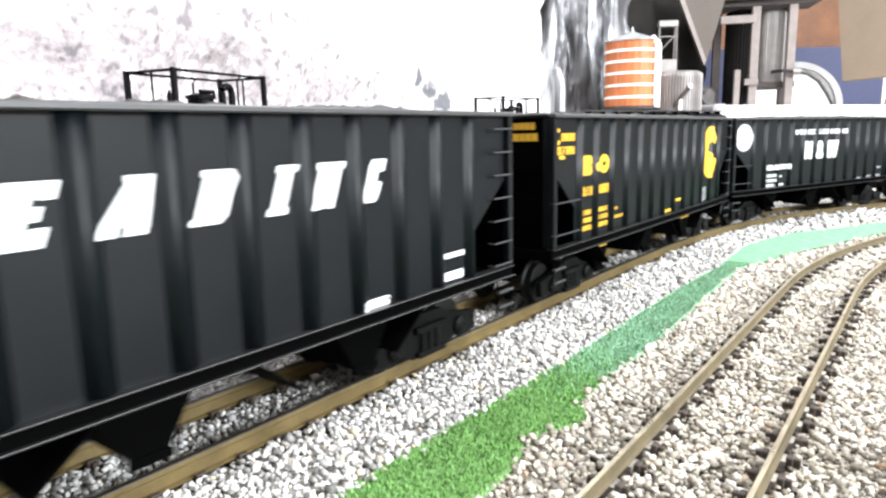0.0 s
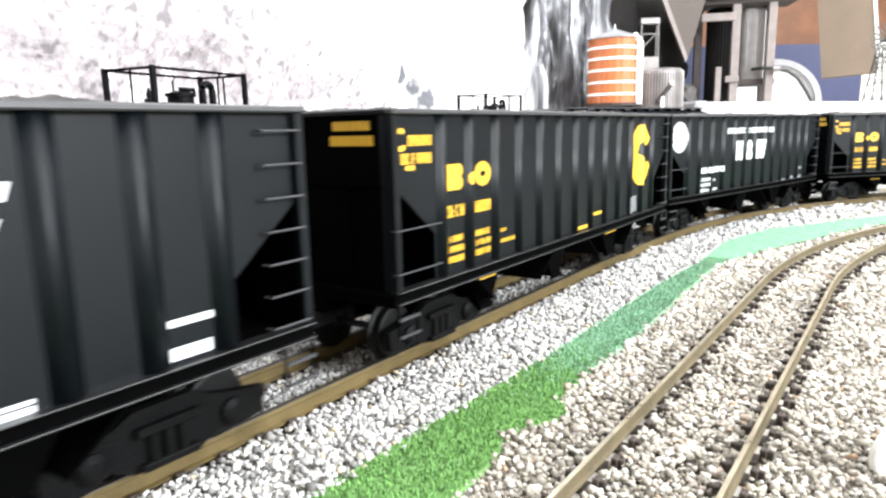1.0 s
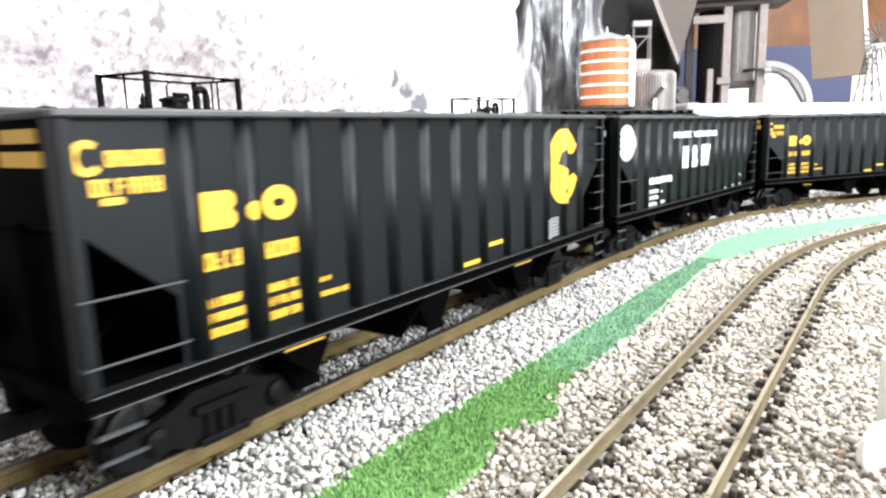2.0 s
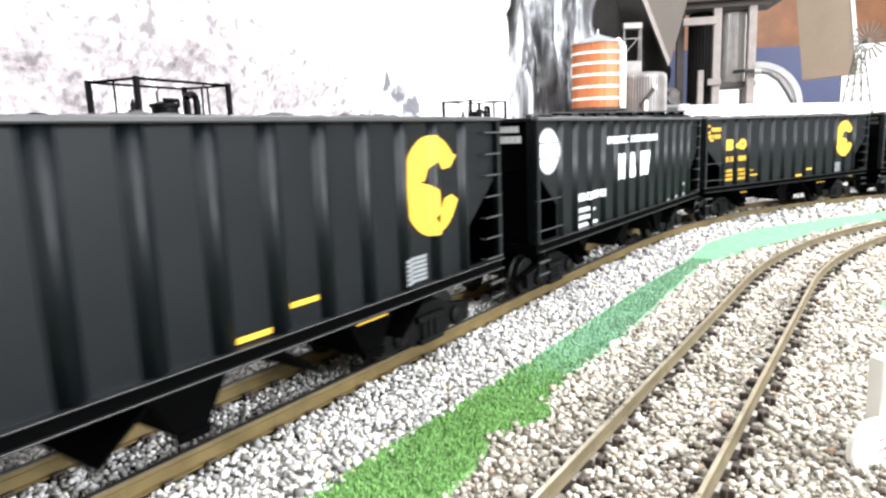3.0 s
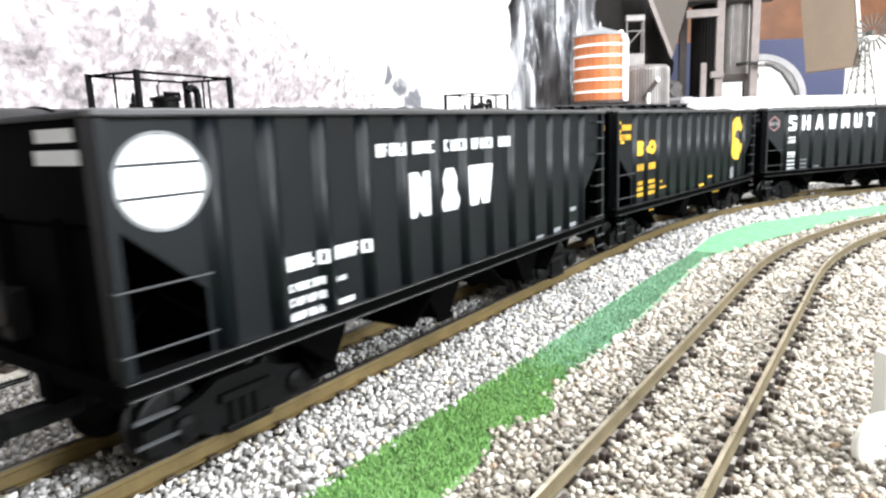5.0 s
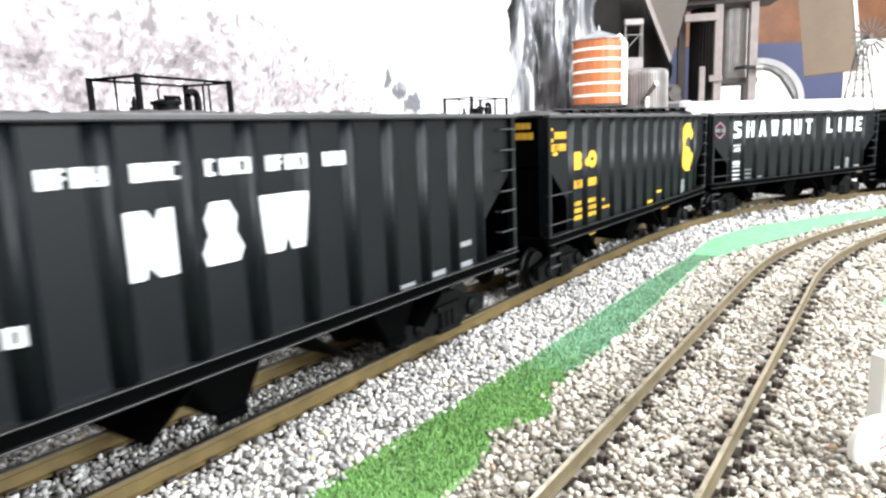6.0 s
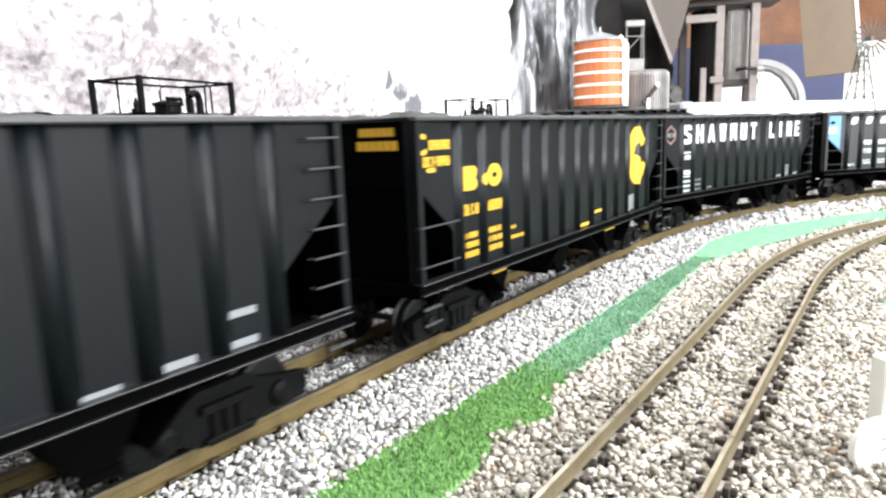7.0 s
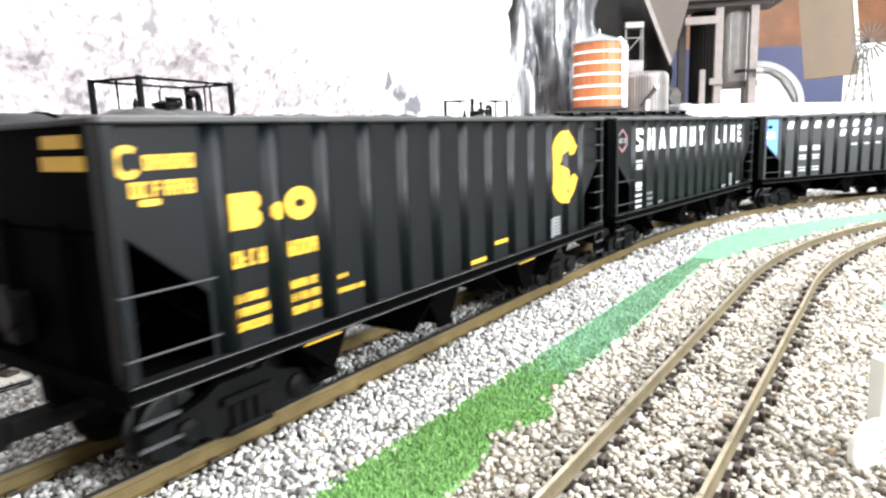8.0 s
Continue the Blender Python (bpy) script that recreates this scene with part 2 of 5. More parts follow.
M_HOSE = mat("black_hose", (0.02, 0.02, 0.02), 0.4, vary=0.2, scale=60)
M_STONE = stone_mat("ballast_stone", [(0.0, (0.148, 0.144, 0.135)), (0.14, (0.278, 0.270, 0.261)), (0.42, (0.418, 0.409, 0.400)), (0.68, (0.574, 0.561, 0.548)), (0.92, (0.731, 0.722, 0.705)), (0.985, (0.505, 0.435, 0.322)), (1.0, (0.539, 0.452, 0.313))])
M_STONEDARK = stone_mat("ballast_stone_brownish", [(0.0, (0.116, 0.098, 0.076)), (0.14, (0.255, 0.230, 0.193)), (0.45, (0.428, 0.391, 0.331)), (0.76, (0.602, 0.558, 0.478)), (0.94, (0.714, 0.697, 0.680)), (1.0, (0.394, 0.265, 0.163))])


# ---- mesh helpers ----
def mesh_object(name, bm, material, parent=None, label="", smooth=False):
    me = bpy.data.meshes.new(name)
    bmesh.ops.recalc_face_normals(bm, faces=bm.faces[:])
    bm.to_mesh(me)
    bm.free()
    if smooth:
        me.polygons.foreach_set("use_smooth", [True] * len(me.polygons))
    me.materials.append(material)
    ob = new(name, me)
    if parent:
        ob.parent = parent
    if label:
        tagged(ob, label)
    return ob


def part(name, bm, material, parent, label="", smooth=False):
    return mesh_object(name, bm, material, parent, label, smooth)


def again(ob, m, parent=None):
    """another object on the same mesh."""
    o = new(ob.name.split(".")[0], ob.data)
    o.parent = parent or ob.parent
    o.matrix_basis = m
    return o


def box(bm, x0, x1, y0, y1, z0, z1, bevel=0.0, m=None):
    vs = [bm.verts.new((x, y, z)) for x in (x0, x1) for y in (y0, y1) for z in (z0, z1)]
    fs = [bm.faces.new([vs[i] for i in q]) for q in ((0, 1, 3, 2), (4, 6, 7, 5), (0, 4, 5, 1), (2, 3, 7, 6), (0, 2, 6, 4), (1, 5, 7, 3))]
    if bevel:
        es = list({e for f in fs for e in f.edges})
        r = bmesh.ops.bevel(bm, geom=es, offset=bevel, segments=1, affect="EDGES")
        vs = list({v for f in r["faces"] for v in f.verts} | {v for v in vs if v.is_valid})
    if m is not None:
        bmesh.ops.transform(bm, matrix=m, verts=[v for v in vs if v.is_valid])
    return vs


def prism(bm, pts, y0, y1):
    """polygon in x, z swept from y0 to y1."""
    a = [bm.verts.new((x, y0, z)) for x, z in pts]
    b = [bm.verts.new((x, y1, z)) for x, z in pts]
    bm.faces.new(a)
    bm.faces.new(list(reversed(b)))
    n = len(pts)
    for i in range(n):
        bm.faces.new((a[i], b[i], b[(i + 1) % n], a[(i + 1) % n]))


def tube(bm, pts, r, seg=8, caps=True):
    """round bar along a list of points."""
    pts = [Vector(p) for p in pts]
    rings = []
    for i, p in enumerate(pts):
        d = (pts[min(i + 1, len(pts) - 1)] - pts[max(i - 1, 0)]).normalized()
        u = d.orthogonal().normalized() if abs(d.z) > 0.95 else d.cross(Vector((0, 0, 1))).normalized()
        v = d.cross(u)
        rings.append([bm.verts.new(p + r * (math.cos(k * math.tau / seg) * u + math.sin(k * math.tau / seg) * v)) for k in range(seg)])
    for a, b in zip(rings[:-1], rings[1:]):
        for k in range(seg):
            bm.faces.new((a[k], a[(k + 1) % seg], b[(k + 1) % seg], b[k]))
    if caps:
        bm.faces.new(rings[0])
        bm.faces.new(list(reversed(rings[-1])))


def lathe(bm, prof, seg=32, axis="z", m=None):
    """profile of (radius, height) turned round an axis."""
    rings, made = [], []
    for r, h in prof:
        ring = []
        for k in range(seg):
            c, s = r * math.cos(k * math.tau / seg), r * math.sin(k * math.tau / seg)
            co = (c, s, h) if axis == "z" else ((c, h, s) if axis == "y" else (h, c, s))
            ring.append(bm.verts.new(co))
        rings.append(ring)
        made += ring
    for a, b in zip(rings[:-1], rings[1:]):
        for k in range(seg):
            bm.faces.new((a[k], a[(k + 1) % seg], b[(k + 1) % seg], b[k]))
    bm.faces.new(rings[0])
    bm.faces.new(list(reversed(rings[-1])))
    if m is not None:
        bmesh.ops.transform(bm, matrix=m, verts=made)


# ---- track lines ----
def line_at(track, s):
    """place and heading at s metres along a track: straight, then two bends to the right."""
    x, y, a, s0, k1, s1, k2 = track

    def step(x, y, a, k, l):
        if k == 0:
            return x + math.cos(a) * l, y + math.sin(a) * l, a
        return x + (math.sin(a + k * l) - math.sin(a)) / k, y - (math.cos(a + k * l) - math.cos(a)) / k, a + k * l
    x, y, a = step(x, y, a, 0, min(s, s0))
    if s > s0:
        x, y, a = step(x, y, a, -k1, min(s, s1) - s0)
    if s > s1:
        x, y, a = step(x, y, a, -k2, s - s1)
    return x, y, a


def beside(track, s, right):
    x, y, a = line_at(track, s)
    return x + math.sin(a) * right, y - math.cos(a) * right, a


OUTER = (-0.1217, 0.2819, 0.9674, 0.3713, 0.2126, 0.5986, 0.9520)
INNER = (0.0585, 0.2129, 0.9661, 0.3736, 1.0547, 9.0, 1.0547)
BACK = (-0.456, 0.027, 1.204, 0.50, 0.38, 1.25, 0.80)
BED = -0.0085


def build_track(name, label, track, s0, s1, metal, head, tie_s0, tie_s1, wide=1.0, clip=-0.0066):
    base = new(name)
    tagged(base, label, "railway track")
    prof = [(-0.0014, 0.0), (0.0014, 0.0), (0.0016, -0.0004), (0.0016, -0.0022), (0.0006, -0.003), (0.0006, -0.0077), (0.0030, -0.0081), (0.0030, -0.0086),
            (-0.0030, -0.0086), (-0.0030, -0.0081), (-0.0006, -0.0077), (-0.0006, -0.003), (-0.0016, -0.0022), (-0.0016, -0.0004)]
    n = max(2, int((s1 - s0) / 0.012))
    for side in (-1, 1):
        bm = bmesh.new()
        rings = []
        for i in range(n + 1):
            s = s0 + (s1 - s0) * i / n
            ring = []
            for dy, z in prof:
                x, y, a = beside(track, s, side * 0.0239 + dy * wide)
                ring.append(bm.verts.new((x, y, z * (0.4 + 0.6 * wide))))
            rings.append(ring)
        for a, b in zip(rings[:-1], rings[1:]):
            for k in range(len(prof)):
                bm.faces.new((a[k], a[(k + 1) % len(prof)], b[(k + 1) % len(prof)], b[k]))
        bm.faces.new(rings[0])
        bm.faces.new(list(reversed(rings[-1])))
        rail = part("rail", bm, metal, base)
        rail.data.materials.append(head)
        for f in rail.data.polygons:
            if f.center.z > -0.0003:
                f.material_index = 1
    bm = bmesh.new()
    box(bm, -0.0045, 0.0045, -0.042, 0.042, -0.0185, -0.0108, 0.0006)
    for side in (-1, 1):
        for e in (-1, 1):
            y = side * 0.0239 + e * 0.0046
            box(bm, -0.0024, 0.0024, y - 0.0013, y + 0.0013, -0.011, clip, 0.0004)
            box(bm, -0.0012, 0.0012, y - 0.0036 * (e < 0), y + 0.0036 * (e > 0), -0.011, clip - 0.0006, 0.0003)
    tie = part("tie", bm, M_TIE, base)
    s = tie_s0
    first = True
    while s < tie_s1:
        x, y, a = line_at(track, s)
        m = Matrix.Translation((x, y, 0)) @ Matrix.Rotation(a + random.uniform(-0.02, 0.02), 4, "Z")
        if first:
            tie.matrix_basis = m
            first = False
        else:
            again(tie, m)
        s += 0.0196
    return base


build_track("outer_track", "tarnished brass model railway track laid in pale ballast", OUTER, -0.75, 2.1, M_BRASS, M_BRASSTOP, -0.75, 1.9)
build_track("inner_track", "weathered model railway track sunk in grey-brown ballast", INNER, -0.6, 1.6, M_NICKEL, M_NICKELTOP, -0.3, 1.45, 0.58, -0.0058)
build_track("back_track", "model railway track with parked cars in front of the rock", BACK, -0.3, 2.6, M_BRASS, M_BRASSTOP, -0.2, 2.4)


# ---- ground: layout deck, turf strip, ballast ----
TURF_L = ((-0.6, 0.084), (0.0, 0.084), (0.05, 0.084), (0.2, 0.089), (0.35, 0.090), (0.51, 0.094), (0.63, 0.085), (0.76, 0.091), (0.87, 0.116), (1.08, 0.137), (1.9, 0.18))
TURF_R = ((-0.6, 0.13), (0.02, 0.126), (0.058, 0.124), (0.078, 0.115), (0.112, 0.132), (0.126, 0.12), (0.16, 0.118), (0.24, 0.118), (0.36, 0.114), (0.5, 0.108), (0.56, 0.121),
          (0.71, 0.151), (0.89, 0.165), (0.99, 0.176), (1.9, 0.21))


def along(table, s):
    return np.interp(s, [a for a, b in table], [b for a, b in table])


def flat_sheet(name, x0, x1, y0, y1, z0, z1, material, label, category="", kind="structure"):
    bm = bmesh.new()
    box(bm, x0, x1, y0, y1, z0, z1)
    return tagged(mesh_object(name, bm, material), label, category, kind=kind)


flat_sheet("ground", -3.0, 5.0, -2.5, 5.2, -0.05, -0.0125, M_SOIL, "layout deck covered with grey ballast grit", "ground")


def nearest(track, pts, s0, s1):
    """s and distance to the right for many points."""
    ss = np.linspace(s0, s1, 500)
    c = np.array([line_at(track, s) for s in ss])
    out_s, out_r = np.empty(len(pts)), np.empty(len(pts))
    for i in range(0, len(pts), 8000):
        q = pts[i:i + 8000]
        j = ((q[:, None, :] - c[None, :, :2]) ** 2).sum(2).argmin(1)
        d = q - c[j, :2]
        out_s[i:i + 8000] = ss[j] + d[:, 0] * np.cos(c[j, 2]) + d[:, 1] * np.sin(c[j, 2])
        out_r[i:i + 8000] = d[:, 0] * np.sin(c[j, 2]) - d[:, 1] * np.cos(c[j, 2])
    return out_s, out_r


def chip_shape(seed, points):
    """one angular stone: the hull of a few scattered points."""
    r = random.Random(seed)
    bm = bmesh.new()
    for k in range(points):
        z = 1 - 2 * (k + 0.5) / points
        a = k * 2.39996 + r.uniform(-0.5, 0.5)
        q = math.sqrt(1 - z * z)
        bm.verts.new(Vector((q * math.cos(a), q * math.sin(a), z)) * r.uniform(0.72, 1.2))
    bmesh.ops.convex_hull(bm, input=bm.verts[:])
    bmesh.ops.triangulate(bm, faces=bm.faces[:])
    for v in [v for v in bm.verts if not v.link_faces]:
        bm.verts.remove(v)
    bm.verts.index_update()
    v = np.array([x.co[:] for x in bm.verts])
    f = np.array([[x.index for x in q.verts] for q in bm.faces])
    bm.free()
    return v, f


def pebbles(name, pts, radius, z, points, material, label, rng):
    all_v, all_f, base = [], [], 0
    kinds = rng.integers(0, 14, len(pts))
    for kind in range(14):
        v, f = chip_shape(kind + 31, points)
        sel = kinds == kind
        p, zz = pts[sel], z[sel]
        n = len(p)
        r = radius * np.clip(rng.lognormal(0, 0.28, n), 0.55, 1.9)
        q = v[None] * r[:, None, None] * rng.uniform(0.62, 1.4, (n, 1, 3))
        a, b = rng.uniform(0, math.tau, n), rng.uniform(-1.5, 1.5, n)
        ca, sa, cb, sb = np.cos(a)[:, None], np.sin(a)[:, None], np.cos(b)[:, None], np.sin(b)[:, None]
        x, y, w = q[..., 0], q[..., 1] * cb - q[..., 2] * sb, q[..., 1] * sb + q[..., 2] * cb
        q = np.stack([x * ca - y * sa + p[:, :1], x * sa + y * ca + p[:, 1:2], 0.85 * w + zz[:, None]], 2)
        all_v.append(q.reshape(-1, 3))
        all_f.append((f[None] + (np.arange(n) * len(v))[:, None, None]).reshape(-1, 3) + base)
        base += n * len(v)
    verts, faces = np.concatenate(all_v), np.concatenate(all_f)
    me = bpy.data.meshes.new(name)
    me.vertices.add(len(verts))
    me.vertices.foreach_set("co", verts.reshape(-1))
    me.loops.add(faces.size)
    me.loops.foreach_set("vertex_index", faces.reshape(-1))
    me.polygons.add(len(faces))
    me.polygons.foreach_set("loop_start", np.arange(0, faces.size, 3))
    me.update(calc_edges=True)
    me.materials.append(material)
    return tagged(new(name, me), label, "gravel", kind="stuff")


def lay_ballast():
    rng = np.random.default_rng(4)
    for near, far, gap, fine in ((0.1, 0.6, 0.0023, 9), (0.6, 1.0, 0.0034, 8), (1.0, 2.1, 0.0065, 7)):
        xs = np.arange(-1.0, 1.8, gap)
        ys = np.arange(0.1, 2.1, gap)
        g = np.stack(np.meshgrid(xs, ys), -1).reshape(-1, 2)
        g = g + rng.uniform(-0.55, 0.55, g.shape) * gap
        d = np.hypot(g[:, 0], g[:, 1])
        g = g[(d >= near) & (d < far) & (g[:, 0] > -0.75 * g[:, 1] - 0.06) & (g[:, 0] < 0.80 * g[:, 1] + 0.1)]
        s, r = nearest(OUTER, g, -0.5, 2.0)
        wob = rng.normal(0, 0.0016, len(g))
        keep = (r < along(TURF_L, s) + wob) | (r > along(TURF_R, s) + wob)
        keep &= r > -0.16
        keep &= (np.abs(np.abs(r) - 0.0239) > 0.0034 + gap * 0.22)
        si, ri = nearest(INNER, g, -0.5, 1.6)
        keep &= (np.abs(np.abs(ri) - 0.0239) > 0.0026 + gap * 0.2)
        patch = ((g[:, 0] - 0.36) / 0.045) ** 2 + ((g[:, 1] - 0.455) / 0.03) ** 2 < 1
        keep &= ~patch
        g, r, ri = g[keep], r[keep], ri[keep]
        z = BED - 0.0012 + rng.uniform(-0.0011, 0.0012, len(g)) + np.where((r > 0.03) & (r < 0.07), 0.0012, 0)
        z += 0.0008 * np.sin(g[:, 0] * 61 + 1) * np.sin(g[:, 1] * 47)
        pale = r < 0.105
        for name, sel, m, label in (("ballast", pale, M_STONE, "pale grey and white crushed stone ballast"), ("ballast", ~pale, M_STONEDARK, "grey-brown crushed stone ballast beside the inner track")):
            pebbles(name, g[sel], gap * 0.66, z[sel], fine, m, label, rng)


def lay_turf():
    rng = np.random.default_rng(9)
    # far piece starts at a real seam; its paleness is painted haze and glare
    for a0, a1, m, label in ((-0.55, 0.17, M_TURF, "grass-green artificial turf mat between the two tracks"), (0.17, 0.53, M_TURFMID, "artificial turf mat between the two tracks, blue-green with some haze painted in"),
                             (0.53, 1.85, M_TURFHAZE, "artificial turf mat past a seam, pale mint with haze and glare painted in")):
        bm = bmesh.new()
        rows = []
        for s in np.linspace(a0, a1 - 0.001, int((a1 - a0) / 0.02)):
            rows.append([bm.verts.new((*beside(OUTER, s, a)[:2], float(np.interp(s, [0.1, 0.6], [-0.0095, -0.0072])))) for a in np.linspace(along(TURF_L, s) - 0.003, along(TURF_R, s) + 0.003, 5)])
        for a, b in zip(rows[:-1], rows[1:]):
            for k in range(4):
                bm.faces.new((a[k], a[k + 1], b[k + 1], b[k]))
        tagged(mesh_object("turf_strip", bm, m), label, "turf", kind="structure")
    bm = bmesh.new()
    lathe(bm, [(0.047, -0.0125), (0.044, -0.0088)], 20, m=Matrix.Translation((0.36, 0.455, 0)) @ Matrix.Diagonal((1, 0.7, 1, 1)))
    tagged(mesh_object("turf_patch", bm, M_TURFMID), "small green turf patch in the ballast", "turf", kind="structure")
    n = 42000
    s = np.where(rng.uniform(0, 1, n) < 0.75, rng.uniform(-0.2, 0.3, n), rng.uniform(0.3, 0.53, n))
    f = rng.uniform(-0.02, 1.02, n)
    lat = along(TURF_L, s) * (1 - f) + along(TURF_R, s) * f
    cs = np.array([beside(OUTER, a, b)[:2] for a, b in zip(s, lat)])
    extra = np.stack([0.36 + 0.044 * np.sqrt(rng.uniform(0, 1, 1500)) * np.cos(np.linspace(0, 400, 1500)), 0.455 + 0.031 * np.sqrt(rng.uniform(0, 1, 1500)) * np.sin(np.linspace(0, 400, 1500))], 1)
    cs = np.concatenate([cs, extra])
    n = len(cs)
    a = rng.uniform(0, math.tau, n)
    w, hgt, lean = rng.uniform(0.0003, 0.0006, n), rng.uniform(0.0012, 0.0026, n), rng.uniform(0.0, 0.0022, n)
    dx, dy = np.cos(a), np.sin(a)
    v = np.zeros((n, 3, 3))
    v[:, 0, 0], v[:, 0, 1] = cs[:, 0] - dy * w, cs[:, 1] + dx * w
    v[:, 1, 0], v[:, 1, 1] = cs[:, 0] + dy * w, cs[:, 1] - dx * w
    v[:, 2, 0], v[:, 2, 1] = cs[:, 0] + dx * lean, cs[:, 1] + dy * lean
    foot = np.concatenate([np.interp(s, [0.1, 0.6], [-0.0098, -0.0075]), np.full(n - len(s), -0.009)])
    v[:, :2, 2], v[:, 2, 2] = foot[:, None], foot + hgt
    me = bpy.data.meshes.new("turf_blades")
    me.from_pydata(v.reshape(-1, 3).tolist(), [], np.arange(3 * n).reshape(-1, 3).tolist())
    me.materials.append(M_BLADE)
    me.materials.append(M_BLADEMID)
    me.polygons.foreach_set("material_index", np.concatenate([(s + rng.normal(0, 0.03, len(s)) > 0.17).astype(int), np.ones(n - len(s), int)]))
    tagged(new("turf_blades", me), "short bright green artificial grass blades", "grass", kind="stuff")


lay_ballast()
lay_turf()


# ---- room shell, rock wall, sheet ----
def wall_strip(name, pts, height, z0, material, label, amp, freq, step, seed, thick=0.04, category="wall"):
    """a standing uneven wall along a plan line, with a back."""
    rnd = Vector((seed * 3.1, seed * 1.7, seed))
    plan = []
    for (xa, ya), (xb, yb) in zip(pts[:-1], pts[1:]):
        n = max(1, int(math.hypot(xb - xa, yb - ya) / step))
        plan += [(xa + (xb - xa) * i / n, ya + (yb - ya) * i / n) for i in range(n)]
    plan.append(pts[-1])
    rows_n = int(height / step)
    bm = bmesh.new()
    grid = []
    for i, (x, y) in enumerate(plan):
        xa, ya = plan[max(0, i - 1)]
        xb, yb = plan[min(len(plan) - 1, i + 1)]
        d = Vector((yb - ya, -(xb - xa), 0)).normalized()
        col = []
        for k in range(rows_n + 1):
            z = z0 + height * k / rows_n
            p = Vector((x, y, z))
            q = Vector((p.x * freq[0], p.y * freq[0], p.z * freq[1])) + rnd
            off = amp * (noise.noise(q) + 0.5 * noise.noise(q * 2.3) + 0.25 * noise.noise(q * 5.1) + 0.14 * noise.noise(q * 11))
            col.append(bm.verts.new(p + d * off))
        grid.append(col)
    for a, b in zip(grid[:-1], grid[1:]):
        for k in range(rows_n):
            bm.faces.new((a[k], b[k], b[k + 1], a[k + 1]))
    ext = bmesh.ops.extrude_face_region(bm, geom=bm.faces[:])
    d = Vector((pts[-1][1] - pts[0][1], -(pts[-1][0] - pts[0][0]), 0)).normalized()
    bmesh.ops.translate(bm, vec=-d * thick, verts=[v for v in ext["geom"] if isinstance(v, bmesh.types.BMVert)])
    return tagged(mesh_object(name, bm, material, smooth=True), label, category, kind="structure")


wall_strip("rock_wall", [(-1.1, -0.9), (-0.68, 0.05), (-0.44, 0.7), (-0.12, 1.34), (0.06, 1.62), (0.20, 1.80)], 1.25, -0.03, M_ROCK, "speckled plaster rock face behind the tracks, white lamp glare painted on one side", 0.03, (9, 9), 0.02, 1)
wall_strip("grey_sheet", [(0.205, 1.84), (0.32, 1.93), (0.47, 2.05)], 1.2, -0.03, M_TARP, "creased shiny grey sheet behind the water tank, crease highlights painted on", 0.05, (26, 2.6), 0.01, 2)
# carries on the grey sheet; the dark behind the tank is its colour
wall_strip("dark_sheet", [(0.46, 2.06), (0.66, 2.25), (0.82, 2.45)], 1.2, -0.03, M_SHADEDARK, "creased sheet behind the water tank, shadow put into its dark colour", 0.05, (10, 3), 0.03, 3)

flat_sheet("wall_north", -3.0, 5.0, 5.2, 5.3, -0.9, 1.9, M_WOODWALL, "orange-brown wood panelled room wall", "wall")
flat_sheet("wall_blue", -1.0, 2.52, 4.2, 4.28, -0.05, 0.59, M_BLUEWALL, "low dark blue painted partition behind the layout", "wall")
# white piece stands in for glare washing out the blue partition's right end
flat_sheet("wall_white", 2.525, 4.9, 4.2, 4.28, -0.05, 0.59, M_PLASTER, "low partition behind the layout, whitened for the glare over it", "wall")
flat_sheet("wall_east", 5.0, 5.1, -2.5, 5.3, -0.9, 1.9, M_ROOMWALL, "cream room wall", "wall")
flat_sheet("wall_west", -3.1, -3.0, -2.5, 5.3, -0.9, 1.9, M_ROOMWALL, "cream room wall", "wall")
flat_sheet("wall_south", -3.0, 5.0, -2.6, -2.5, -0.9, 1.9, M_ROOMWALL, "cream room wall", "wall")
flat_sheet("ceiling", -3.1, 5.1, -2.6, 5.3, 1.9, 1.96, M_CEIL, "grey room ceiling", "ceiling")


# ---- hopper cars ----
HALF, TOP, SILL = 0.2135, 0.1355, 0.040
RIBS = [-0.1705] + [-0.1725 + 0.02875 * i for i in range(1, 13)]


def rib_height(d):
    """how far a rib stands out of the sheet at d metres beside its middle."""
    return 0.0028 * (0.5 + 0.5 * math.cos(math.pi * min(1, d / 0.0056))) ** 0.8


PANELS = [-0.158125 + 0.02875 * i for i in range(12)]
CHORD = 0.0026


